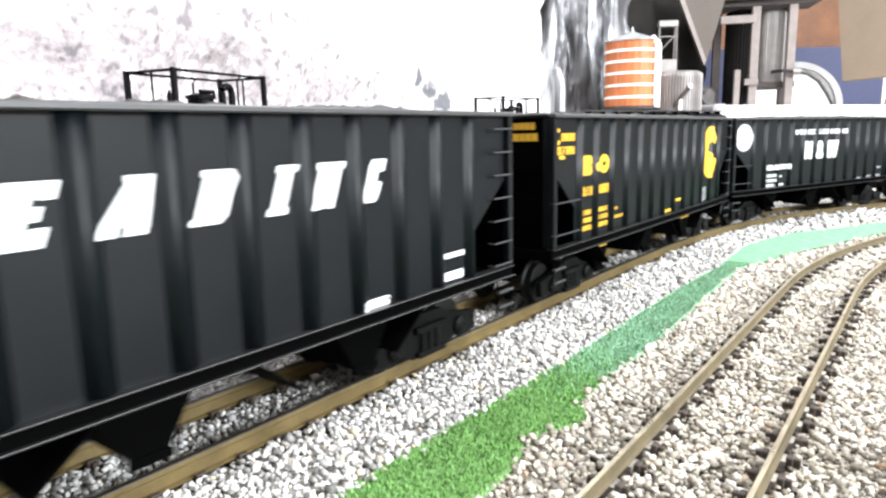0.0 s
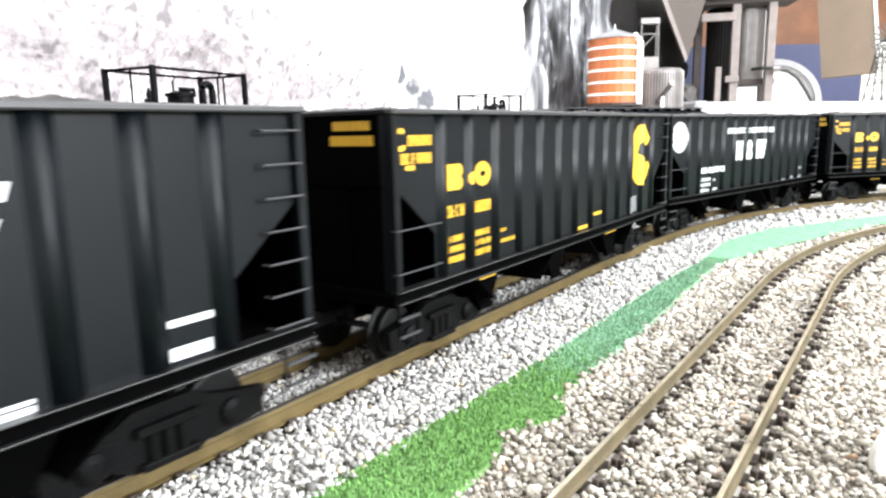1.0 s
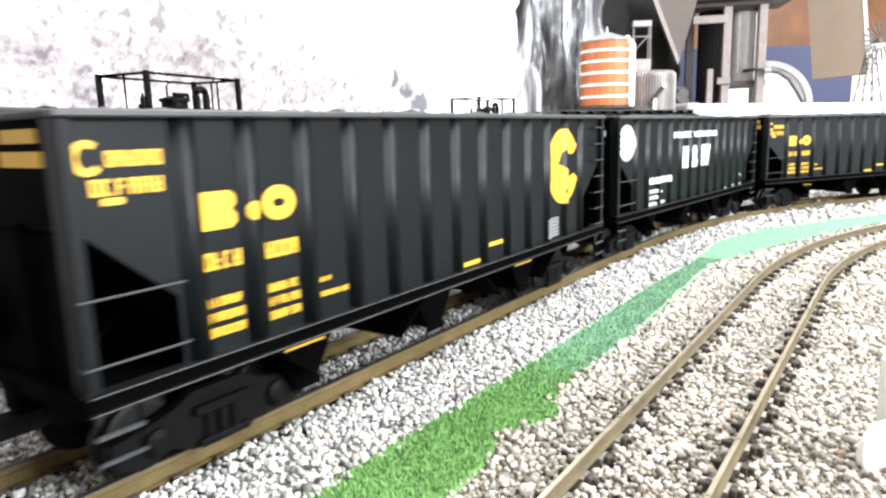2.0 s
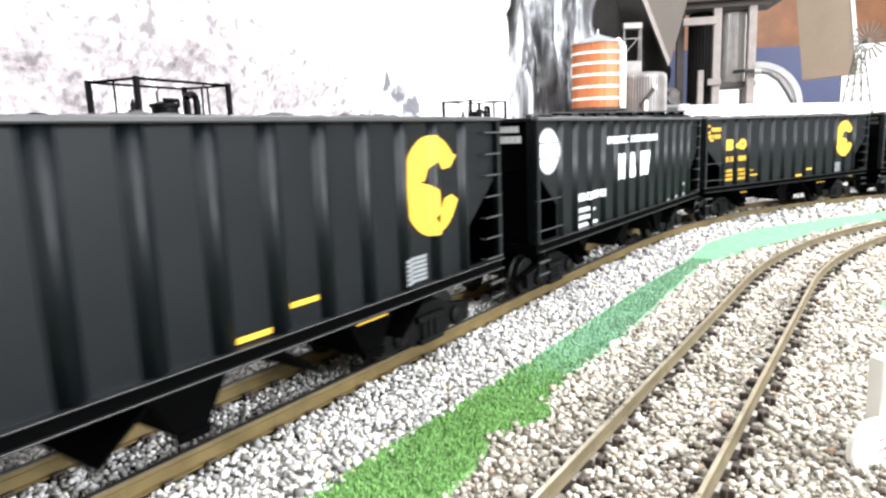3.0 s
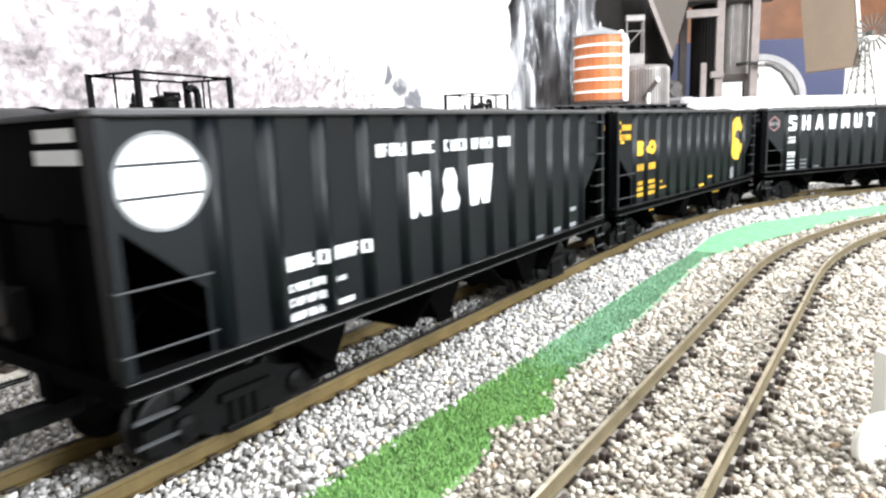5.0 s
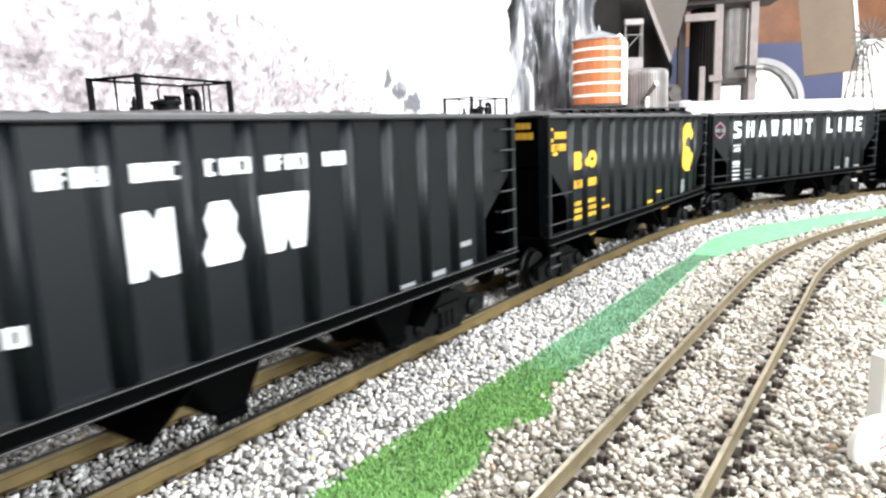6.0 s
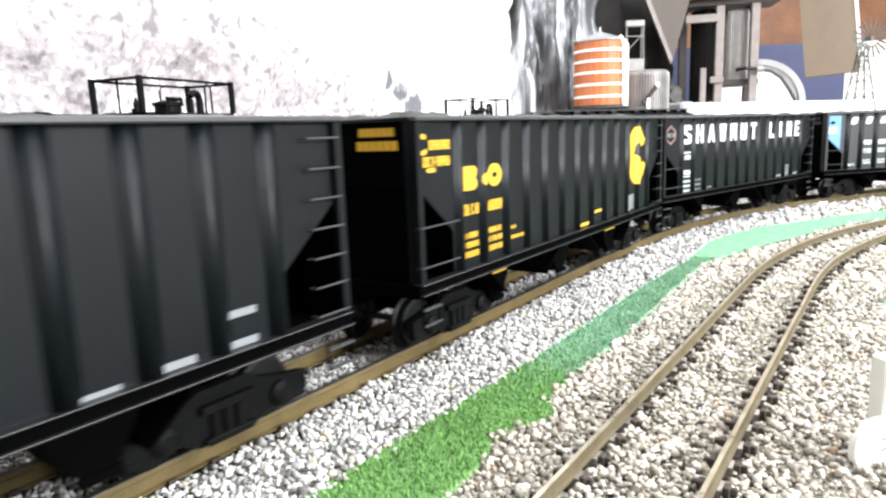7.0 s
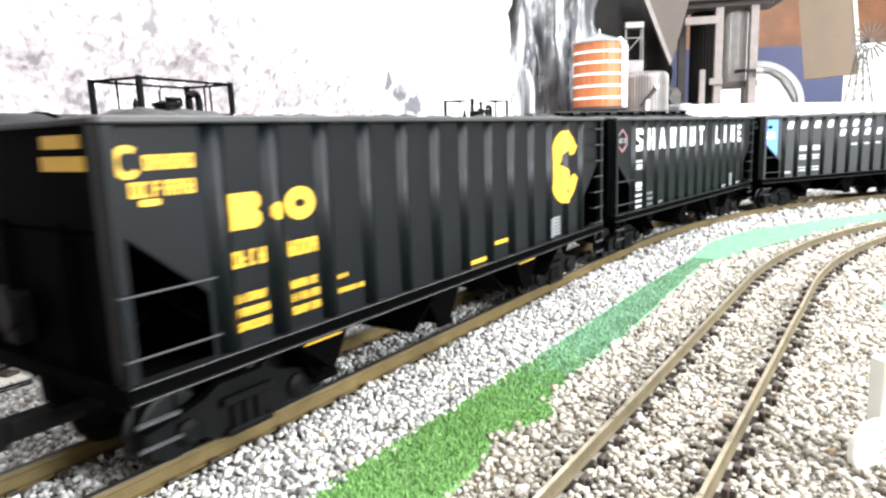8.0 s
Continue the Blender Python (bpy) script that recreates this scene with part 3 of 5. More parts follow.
def make_truck(name):
    """two wheelsets in cast side frames; its origin lies on the rail top."""
    base = new(name)
    prof = [(-0.0445, 0.0085), (-0.0455, 0.0195), (-0.030, 0.0220), (-0.020, 0.0245), (-0.012, 0.0285), (0.012, 0.0285), (0.020, 0.0245), (0.030, 0.0220), (0.0455, 0.0195), (0.0445, 0.0085),
            (0.030, 0.0070), (0.022, 0.0095), (0.014, 0.0050), (-0.014, 0.0050), (-0.022, 0.0095), (-0.030, 0.0070)]
    for side in (-1, 1):
        bm = bmesh.new()
        prism(bm, prof, side * 0.0325, side * 0.037)
        for x in (-0.0285, 0.0285):
            lathe(bm, [(0.0055, 0.0), (0.0055, 0.003), (0.003, 0.0045)], 12, "y", Matrix.Translation((x, side * 0.036, 0.0145)) @ Matrix.Diagonal((1, side, 1, 1)))
        for x in (-0.006, 0.0, 0.006):
            lathe(bm, [(0.0026, 0.008), (0.0026, 0.019)], 8, "z", Matrix.Translation((x, side * 0.0375, 0)))
        box(bm, -0.012, 0.012, side * 0.0385 - 0.002, side * 0.0385 + 0.002, 0.0055, 0.0085, 0.0005)
        box(bm, -0.013, 0.013, side * 0.0385 - 0.002, side * 0.0385 + 0.002, 0.019, 0.0225, 0.0005)
        part("side_frame", bm, M_TRUCK, base)
    bm = bmesh.new()
    box(bm, -0.008, 0.008, -0.034, 0.034, 0.013, 0.026, 0.001)
    lathe(bm, [(0.009, 0.026), (0.009, 0.034)], 16)
    part("bolster", bm, M_UNDER, base)
    for x in (-0.0285, 0.0285):
        bm = bmesh.new()
        half = [(0.0035, 0.031), (0.0035, 0.0275), (0.0125, 0.0272), (0.0143, 0.0268), (0.0147, 0.0222), (0.0170, 0.0214), (0.0172, 0.0205), (0.0165, 0.0202), (0.0115, 0.0205), (0.0110, 0.0225),
                (0.0045, 0.0215), (0.0022, 0.0195), (0.0022, 0.0)]
        lathe(bm, half + [(r, -y) for r, y in reversed(half[:-1])], 28, "y")
        ws = part("wheelset", bm, M_STEEL, base)
        ws.location = (x, 0, 0.0147)
    return base


def make_hopper():
    base = new("hopper_car")
    t = 0.0011
    # body: side sheets cut at the ends, end sheets, slope sheets
    prof = [(-0.2120, TOP - 0.0015), (-0.2120, 0.100), (-0.1775, 0.0712), (-0.1775, 0.0425), (0.1775, 0.0425), (0.1775, 0.0712), (0.2120, 0.100), (0.2120, TOP - 0.0015)]
    bm = bmesh.new()
    prism(bm, prof, -0.0524, -0.0524 + t)
    sheet = part("side_sheet", bm, M_BLACK, base)
    again(sheet, Matrix.Rotation(math.pi, 4, "Z"))
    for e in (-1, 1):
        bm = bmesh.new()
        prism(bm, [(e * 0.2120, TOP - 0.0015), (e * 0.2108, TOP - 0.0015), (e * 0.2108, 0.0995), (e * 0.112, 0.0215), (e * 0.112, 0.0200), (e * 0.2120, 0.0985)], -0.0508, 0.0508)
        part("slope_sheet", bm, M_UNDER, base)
        # two added plates close the open end so its recess stays black
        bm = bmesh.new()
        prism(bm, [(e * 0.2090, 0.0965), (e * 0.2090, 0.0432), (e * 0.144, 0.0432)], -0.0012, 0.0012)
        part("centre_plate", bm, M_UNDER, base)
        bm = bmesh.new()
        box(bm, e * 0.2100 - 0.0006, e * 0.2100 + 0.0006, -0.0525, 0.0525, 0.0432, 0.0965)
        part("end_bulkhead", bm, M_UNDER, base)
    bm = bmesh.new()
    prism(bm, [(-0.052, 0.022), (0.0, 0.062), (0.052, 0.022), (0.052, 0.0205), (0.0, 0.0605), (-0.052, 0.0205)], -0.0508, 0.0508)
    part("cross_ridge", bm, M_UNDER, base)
    bm = bmesh.new()
    box(bm, -HALF - 0.001, HALF + 0.001, -0.0568, -0.0515, TOP - CHORD, TOP, 0.0006)
    chord = part("top_chord", bm, M_CHORD, base, "worn grey top chord")
    again(chord, Matrix.Rotation(math.pi, 4, "Z"))
    bm = bmesh.new()
    box(bm, HALF - 0.003, HALF + 0.001, -0.0514, 0.0514, TOP - CHORD, TOP - 0.0002, 0.0006)
    bar = part("end_chord", bm, M_BLACK, base)
    again(bar, Matrix.Rotation(math.pi, 4, "Z"))
    bm = bmesh.new()
    for z, t in ((SILL, 0.0007), (SILL + 0.0059, 0.0006)):
        box(bm, -HALF, HALF, -0.0568, -0.050, z, z + t, 0.0002)
    flange = part("sill_flange", bm, M_FLANGE, base, "sill flange, greyer and glossy for the light line on its edge")
    again(flange, Matrix.Rotation(math.pi, 4, "Z"))
    bm = bmesh.new()
    box(bm, -HALF, HALF, -0.0548, -0.0530, SILL + 0.0008, SILL + 0.0058)
    sill = part("side_sill", bm, M_UNDER, base)
    again(sill, Matrix.Rotation(math.pi, 4, "Z"))
    # ribs: pressed hat sections
    bm = bmesh.new()
    sec = [(0.0056 * k / 6, -0.0523 - rib_height(abs(0.0056 * k / 6))) for k in range(-6, 7)]
    lo = [bm.verts.new((x, y, SILL + 0.0066)) for x, y in sec]
    hi = [bm.verts.new((x, y, TOP - CHORD - 0.0001)) for x, y in sec]
    n = len(sec)
    for k in range(n):
        bm.faces.new((lo[k], lo[(k + 1) % n], hi[(k + 1) % n], hi[k]))
    bm.faces.new(lo)
    bm.faces.new(hi)
    rib = part("rib", bm, M_BLACK, base, smooth=True)
    rib.matrix_basis = Matrix.Translation((RIBS[0], 0, 0))
    for i, u in enumerate(RIBS):
        if i:
            again(rib, Matrix.Translation((u, 0, 0)))
        again(rib, Matrix.Translation((u, 0, 0)) @ Matrix.Rotation(math.pi, 4, "Z"))
    # corner posts
    bm = bmesh.new()
    box(bm, -HALF, -HALF + 0.0045, -0.0556, -0.0515, SILL + 0.0066, TOP - CHORD - 0.0001, 0.0004)
    box(bm, -HALF, -HALF + 0.0012, -0.0515, -0.047, SILL + 0.0066, TOP - CHORD - 0.0001)
    post = part("corner_post", bm, M_BLACK, base)
    for m in (Matrix.Rotation(math.pi, 4, "Z"), Matrix.Diagonal((1, -1, 1, 1)), Matrix.Diagonal((-1, 1, 1, 1))):
        again(post, m)
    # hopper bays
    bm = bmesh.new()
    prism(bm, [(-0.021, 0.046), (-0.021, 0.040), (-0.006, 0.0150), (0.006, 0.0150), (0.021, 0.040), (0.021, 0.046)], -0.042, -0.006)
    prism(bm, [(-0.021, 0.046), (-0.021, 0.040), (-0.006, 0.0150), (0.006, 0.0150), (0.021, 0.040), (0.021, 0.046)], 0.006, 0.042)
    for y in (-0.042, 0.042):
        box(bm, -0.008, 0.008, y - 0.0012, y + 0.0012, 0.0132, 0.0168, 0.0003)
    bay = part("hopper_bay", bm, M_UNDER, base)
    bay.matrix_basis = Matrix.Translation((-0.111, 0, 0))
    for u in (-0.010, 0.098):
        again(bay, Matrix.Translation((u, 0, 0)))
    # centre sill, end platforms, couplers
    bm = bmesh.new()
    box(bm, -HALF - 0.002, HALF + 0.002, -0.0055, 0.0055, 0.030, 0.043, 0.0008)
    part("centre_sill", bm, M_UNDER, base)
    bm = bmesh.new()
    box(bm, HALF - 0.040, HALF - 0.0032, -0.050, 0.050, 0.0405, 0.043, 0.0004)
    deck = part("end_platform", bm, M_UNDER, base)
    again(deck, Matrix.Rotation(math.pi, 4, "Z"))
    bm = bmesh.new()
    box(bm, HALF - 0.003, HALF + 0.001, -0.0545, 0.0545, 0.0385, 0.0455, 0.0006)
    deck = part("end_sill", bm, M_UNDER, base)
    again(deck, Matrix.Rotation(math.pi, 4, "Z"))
    bm = bmesh.new()
    tube(bm, [(HALF - 0.0012, 0.022, 0.043), (HALF - 0.0012, 0.022, 0.100)], 0.0013, 6)
    up = part("end_post", bm, M_UNDER, base)
    for m in (Matrix.Rotation(math.pi, 4, "Z"), Matrix.Diagonal((1, -1, 1, 1)), Matrix.Diagonal((-1, 1, 1, 1))):
        again(up, m)
    bm = bmesh.new()
    tube(bm, [(HALF - 0.008, 0.022, 0.043), (HALF - 0.045, 0.013, 0.070)], 0.0013, 6)
    up = part("end_brace", bm, M_UNDER, base)
    for m in (Matrix.Rotation(math.pi, 4, "Z"), Matrix.Diagonal((1, -1, 1, 1)), Matrix.Diagonal((-1, 1, 1, 1))):
        again(up, m)
    bm = bmesh.new()
    box(bm, HALF - 0.01, HALF + 0.018, -0.0035, 0.0035, 0.0215, 0.030, 0.001)
    box(bm, HALF + 0.017, HALF + 0.0295, -0.006, 0.004, 0.0195, 0.032, 0.0015)
    box(bm, HALF + 0.023, HALF + 0.0295, 0.004, 0.0075, 0.0205, 0.031, 0.001)
    cp = part("coupler", bm, M_TRUCK, base)
    again(cp, Matrix.Rotation(math.pi, 4, "Z"))
    bm = bmesh.new()
    lathe(bm, [(0.008, 0.0), (0.0095, 0.001), (0.0095, 0.002), (0.008, 0.003)], 20, "x", Matrix.Translation((-HALF - 0.006, 0.018, 0.066)))
    box(bm, -HALF - 0.004, -HALF + 0.004, 0.012, 0.024, 0.052, 0.072, 0.001)
    part("brake_wheel", bm, M_TRUCK, base)
    bm = bmesh.new()
    lathe(bm, [(0.006, -0.014), (0.007, -0.012), (0.007, 0.012), (0.006, 0.014)], 14, "x", Matrix.Translation((HALF - 0.022, 0.018, 0.052)))
    part("brake_cylinder", bm, M_UNDER, base)
    # grab irons and ladders, the same on both sides by a half turn
    bm = bmesh.new()
    tube(bm, [(-0.0185, 0.0025, 0), (-0.0185, -0.0005, 0), (0.0185, -0.0005, 0), (0.0185, 0.0025, 0)], 0.00045, 6)
    grab = part("grab_iron", bm, M_RUNG, base)
    grab.matrix_basis = Matrix.Translation((-0.1955, -0.0560, 0.0555))
    for z in (0.0770,):
        again(grab, Matrix.Translation((-0.1955, -0.0560, z)))
    for z in (0.0555, 0.0770):
        again(grab, Matrix.Rotation(math.pi, 4, "Z") @ Matrix.Translation((-0.1955, -0.0560, z)))
    bm = bmesh.new()
    tube(bm, [(-0.0095, 0.0035, 0), (-0.0095, -0.0005, 0), (0.0095, -0.0005, 0), (0.0095, 0.0035, 0)], 0.0005, 6)
    rung = part("ladder_rung", bm, M_RUNG, base)
    zs = [0.0490 + 0.01283 * i for i in range(7)]
    for i, z in enumerate(zs):
        m = Matrix.Translation((0.2010, -0.0562, z))
        if i:
            again(rung, m)
        else:
            rung.matrix_basis = m
        again(rung, Matrix.Rotation(math.pi, 4, "Z") @ m)
    bm = bmesh.new()
    x0 = -HALF
    tube(bm, [(x0 + 0.001, -0.0545, 0.0405), (x0 + 0.001, -0.0545, 0.0225), (x0 + 0.016, -0.0545, 0.0225), (x0 + 0.016, -0.0545, 0.0405)], 0.0007, 6)
    hang = part("stirrup_hanger", bm, M_UNDER, base)
    for m in (Matrix.Rotation(math.pi, 4, "Z"), Matrix.Diagonal((1, -1, 1, 1)), Matrix.Diagonal((-1, 1, 1, 1))):
        again(hang, m)
    bm = bmesh.new()
    box(bm, x0 + 0.0005, x0 + 0.0165, -0.0565, -0.0548, 0.0318, 0.0330)
    box(bm, x0 + 0.0005, x0 + 0.0165, -0.0565, -0.0553, 0.0229, 0.0240)
    st = part("stirrup_step", bm, M_RUNG, base)
    for m in (Matrix.Rotation(math.pi, 4, "Z"), Matrix.Diagonal((1, -1, 1, 1)), Matrix.Diagonal((-1, 1, 1, 1))):
        again(st, m)
    for u in (-0.154, 0.154):
        tr = make_truck("truck")
        tr.parent = base
        tr.location = (u, 0, 0)
    return base


def marking(car, pts, material, label="", y=-0.0527, name="marking", shift=0.0):
    """flat painted shape on the near side: points of u, z; where it crosses a rib the paint runs over it."""
    bm = bmesh.new()
    pts = [(u + shift, z) for u, z in pts]
    lo, hi = min(p[0] for p in pts), max(p[0] for p in pts)
    f = bm.faces.new([bm.verts.new((u, 0, z)) for u, z in pts])
    f.normal_update()
    bmesh.ops.triangulate(bm, faces=[f])
    for r in RIBS:
        for e in (-0.0056, -0.0042, -0.0028, -0.0014, 0.0, 0.0014, 0.0028, 0.0042, 0.0056):
            if lo < r + e < hi:
                bmesh.ops.bisect_plane(bm, geom=bm.verts[:] + bm.edges[:] + bm.faces[:], plane_co=(r + e, 0, 0), plane_no=(1, 0, 0))
    for v in bm.verts:
        d = min(abs(v.co.x - r) for r in RIBS)
        v.co.y = y - rib_height(d)
    front = bm.faces[:]
    ext = bmesh.ops.extrude_face_region(bm, geom=front)
    bmesh.ops.translate(bm, vec=(0, 0.0003, 0), verts=[v for v in ext["geom"] if isinstance(v, bmesh.types.BMVert)])
    return part(name, bm, material, car, label)


def bar(car, u0, u1, z0, z1, material, slant=0.0, label="", cut=0.0):
    """a painted bar; cut bevels its corners."""
    h, c = z1 - z0, cut
    pts = [(u0 + c, z0), (u1 - c, z0), (u1, z0 + c), (u1, z1 - c), (u1 - c, z1), (u0 + c, z1), (u0, z1 - c), (u0, z0 + c)] if c else [(u0, z0), (u1, z0), (u1, z1), (u0, z1)]
    return marking(car, [(u + slant * (z - z0) / h, z) for u, z in pts], material, label)


def strokes(bm, u0, u1, z0, z1, n, rng, plane=-0.0524):
    """a row of n small letter-like blocks, each of two uprights and two or three crossbars, too small to read."""
    w, h = (u1 - u0) / n, z1 - z0
    for k in range(n):
        a, b = u0 + (k + 0.08) * w, u0 + (k + 0.90) * w
        t = 0.33 * (b - a)
        box(bm, a, a + t, plane - 0.0003, plane, z0, z1)
        if rng.random() < 0.7:
            box(bm, b - t, b, plane - 0.0003, plane, z0, z1)
        for f in rng.sample((0.0, 0.4, 0.8), 2):
            box(bm, a + t * 1.02, b - t * 1.02, plane - 0.0003, plane, z0 + f * h, z0 + (f + 0.2) * h)


def glyphs(car, u0, u1, z0, z1, n, material, label=""):
    bm = bmesh.new()
    strokes(bm, u0, u1, z0, z1, n, random.Random(int(u0 * 7919 + z0 * 104729 + n)))
    for v in bm.verts:
        v.co.y -= rib_height(min(abs(v.co.x - r) for r in RIBS))
    return part("marking", bm, material, car, label)


def end_bars(car, material):
    for z0, z1, w in ((0.1255, 0.1300, 0.0125), (0.1180, 0.1230, 0.0145)):
        bm = bmesh.new()
        for k in range(6):
            a = -0.028 - w + k * w / 3
            box(bm, -0.2126, -0.2119, a + 0.0003, a + w / 3 - 0.0003, z0, z1)
        part("marking", bm, material, car)


CAT = [(0.95, 0.58), (0.70, 0.34), (0.40, 0.31), (0.24, 0.53), (0.05, 0.46), (-0.14, 0.34), (-0.27, 0.12), (-0.46, 0.10), (-0.08, 0.02), (0.24, -0.17), (0.27, -0.36), (0.17, -0.50),
       (0.0, -0.64), (0.05, -0.75), (0.12, -0.77), (0.22, -0.58), (0.36, -0.44), (0.46, -0.29), (0.73, -0.23), (0.97, -0.36)]


def ring(u, z, ru, rz, a0, a1, thick, n=24):
    """outline of a round stroke from angle a0 to a1."""
    out = [(u + ru * math.cos(a), z + rz * math.sin(a)) for a in (math.radians(a0 + (a1 - a0) * i / n) for i in range(n + 1))]
    inn = [(u + (ru - thick) * math.cos(a), z + (rz - thick) * math.sin(a)) for a in (math.radians(a1 - (a1 - a0) * i / n) for i in range(n + 1))]
    return out + inn


def paint_yellow_car(car):
    arc = [(math.cos(a), math.sin(a)) for a in (math.radians(-27 - 8 * i) for i in range(1, 38))]
    pts = CAT + [p for p in arc if p[0] < 0.93 or abs(p[1]) > 0.6]
    marking(car, [(0.1415 + 0.0258 * x, 0.0985 + 0.0272 * z) for x, z in pts], M_YELLOW, "large yellow round emblem open on one side")
    marking(car, ring(-0.2040, 0.1205, 0.0052, 0.0056, 50, 320, 0.0023), M_YELLOW)
    glyphs(car, -0.1985, -0.1785, 0.1175, 0.1226, 6, M_YELLOW)
    glyphs(car, -0.2045, -0.1790, 0.1085, 0.1138, 6, M_YELLOW)
    bar(car, -0.2010, -0.1935, 0.1055, 0.1078, M_YELLOW, cut=0.0006)
    p = PANELS
    marking(car, [(p[0] - 0.0075, 0.0925), (p[0] + 0.005, 0.0925), (p[0] + 0.0075, 0.0945), (p[0] + 0.0075, 0.0975), (p[0] + 0.0055, 0.0995), (p[0] + 0.0075, 0.1015), (p[0] + 0.0075, 0.1045), (p[0] + 0.005, 0.1065),
                  (p[0] - 0.0075, 0.1065)], M_YELLOW)
    bar(car, RIBS[1] - 0.0030, RIBS[1] + 0.0030, 0.0945, 0.1015, M_YELLOW, cut=0.0018)
    marking(car, ring(p[1], 0.0996, 0.0086, 0.0070, 91, 449, 0.0052, 32), M_YELLOW)
    for k in (0, 1):
        glyphs(car, p[k] - 0.0088, p[k] + 0.0088, 0.0778, 0.0842, 4, M_YELLOW)
        for i in range(3):
            z = 0.0525 + 0.0057 * i
            glyphs(car, p[k] - 0.0085, p[k] + 0.0080, z, z + 0.0034, 6, M_YELLOW)
    glyphs(car, p[2] - 0.0088, p[2] + 0.0088, 0.0558, 0.0580, 8, M_YELLOW)
    glyphs(car, p[2] - 0.0088, p[2] - 0.0020, 0.0625, 0.0645, 3, M_YELLOW)
    bar(car, p[6] - 0.0088, p[6] + 0.0088, 0.0478, 0.0502, M_YELLOW)
    bar(car, p[7] - 0.0088, p[7] + 0.0080, 0.0555, 0.0578, M_YELLOW)
    for u in (-0.111, 0.098):
        bm = bmesh.new()
        box(bm, u - 0.012, u + 0.012, -0.0426, -0.0420, 0.0326, 0.0336)
        part("stripe", bm, M_YELLOW, car, "thin yellow stripe on a hopper bay")
    for k in range(6):
        bar(car, 0.1130, 0.1335, 0.0486 + 0.0024 * k, 0.0503 + 0.0024 * k, M_PALEMARK)
    end_bars(car, M_YELLOW)


def paint_disc_car(car):
    p = PANELS

    def wide(pts, c, half):
        lo, hi = min(q[0] for q in pts), max(q[0] for q in pts)
        return [(c - half + (u - lo) * 2 * half / (hi - lo), z) for u, z in pts]

    def piece(z0, z1, r, rz):
        out = []
        for i in range(33):
            z = z0 + (z1 - z0) * i / 32
            out.append((r * math.sqrt(max(0, 1 - ((z - 0.1112) / rz) ** 2)), z))
        return [(-0.1905 + u, z) for u, z in out] + [(-0.1905 - u, z) for u, z in reversed(out)]
    marking(car, ring(-0.1905, 0.1112, 0.0176, 0.0171, 91, 449, 0.0012, 48), M_PALEMARK, "pale grey rim of the white disc")
    marking(car, piece(0.0952, 0.1057, 0.0161, 0.0157), M_WHITE, "white round emblem with two thin dark lines")
    marking(car, piece(0.1068, 0.1167, 0.0161, 0.0157), M_WHITE)
    marking(car, piece(0.1178, 0.1268, 0.0161, 0.0157), M_WHITE)
    for k, n, half in ((3, 4, 0.0102), (4, 3, 0.0096), (5, 3, 0.0096), (6, 4, 0.0100), (7, 2, 0.0070)):
        glyphs(car, p[k] - half + 0.0045, p[k] + half + 0.0045, 0.1130, 0.1192, n, M_WHITE)
    marking(car, wide([(-0.0575, 0.0800), (-0.0515, 0.0800), (-0.0495, 0.0850), (-0.0445, 0.0800), (-0.0365, 0.0800), (-0.0365, 0.1035), (-0.0425, 0.1035), (-0.0445, 0.0985), (-0.0490, 0.1035), (-0.0575, 0.1035)], p[4], 0.0088), M_WHITE)
    marking(car, wide([(-0.0305, 0.0800), (-0.0120, 0.0800), (-0.0085, 0.0850), (-0.0130, 0.0915), (-0.0115, 0.0975), (-0.0160, 0.1035), (-0.0260, 0.1035), (-0.0300, 0.0975), (-0.0280, 0.0915), (-0.0325, 0.0850)], p[5], 0.0090), M_WHITE)
    marking(car, wide([(0.0000, 0.0800), (0.0085, 0.0800), (0.0110, 0.0870), (0.0135, 0.0800), (0.0190, 0.0800), (0.0215, 0.1035), (-0.0025, 0.1035)], p[6] + 0.0015, 0.0122), M_WHITE)
    for k in (1, 2):
        glyphs(car, p[k] - 0.0092, p[k] + 0.0142, 0.0690, 0.0752, 4, M_WHITE)
    for i in range(3):
        glyphs(car, p[1] - 0.0088, p[1] + 0.0115, 0.0475 + 0.0062 * i, 0.0509 + 0.0062 * i, 6, M_WHITE)
    glyphs(car, p[2] - 0.0088, p[2] + 0.0020, 0.0480, 0.0505, 4, M_WHITE)
    glyphs(car, p[2] - 0.0088, p[2] - 0.0020, 0.0590, 0.0612, 3, M_WHITE)
    for k, z in ((9, 0.0475), (10, 0.0490), (11, 0.0490), (11, 0.0610)):
        bar(car, p[k] - 0.0105, p[k] + 0.0030, z - 0.0022, z + 0.0008, M_PALEMARK)
    end_bars(car, M_WHITE)


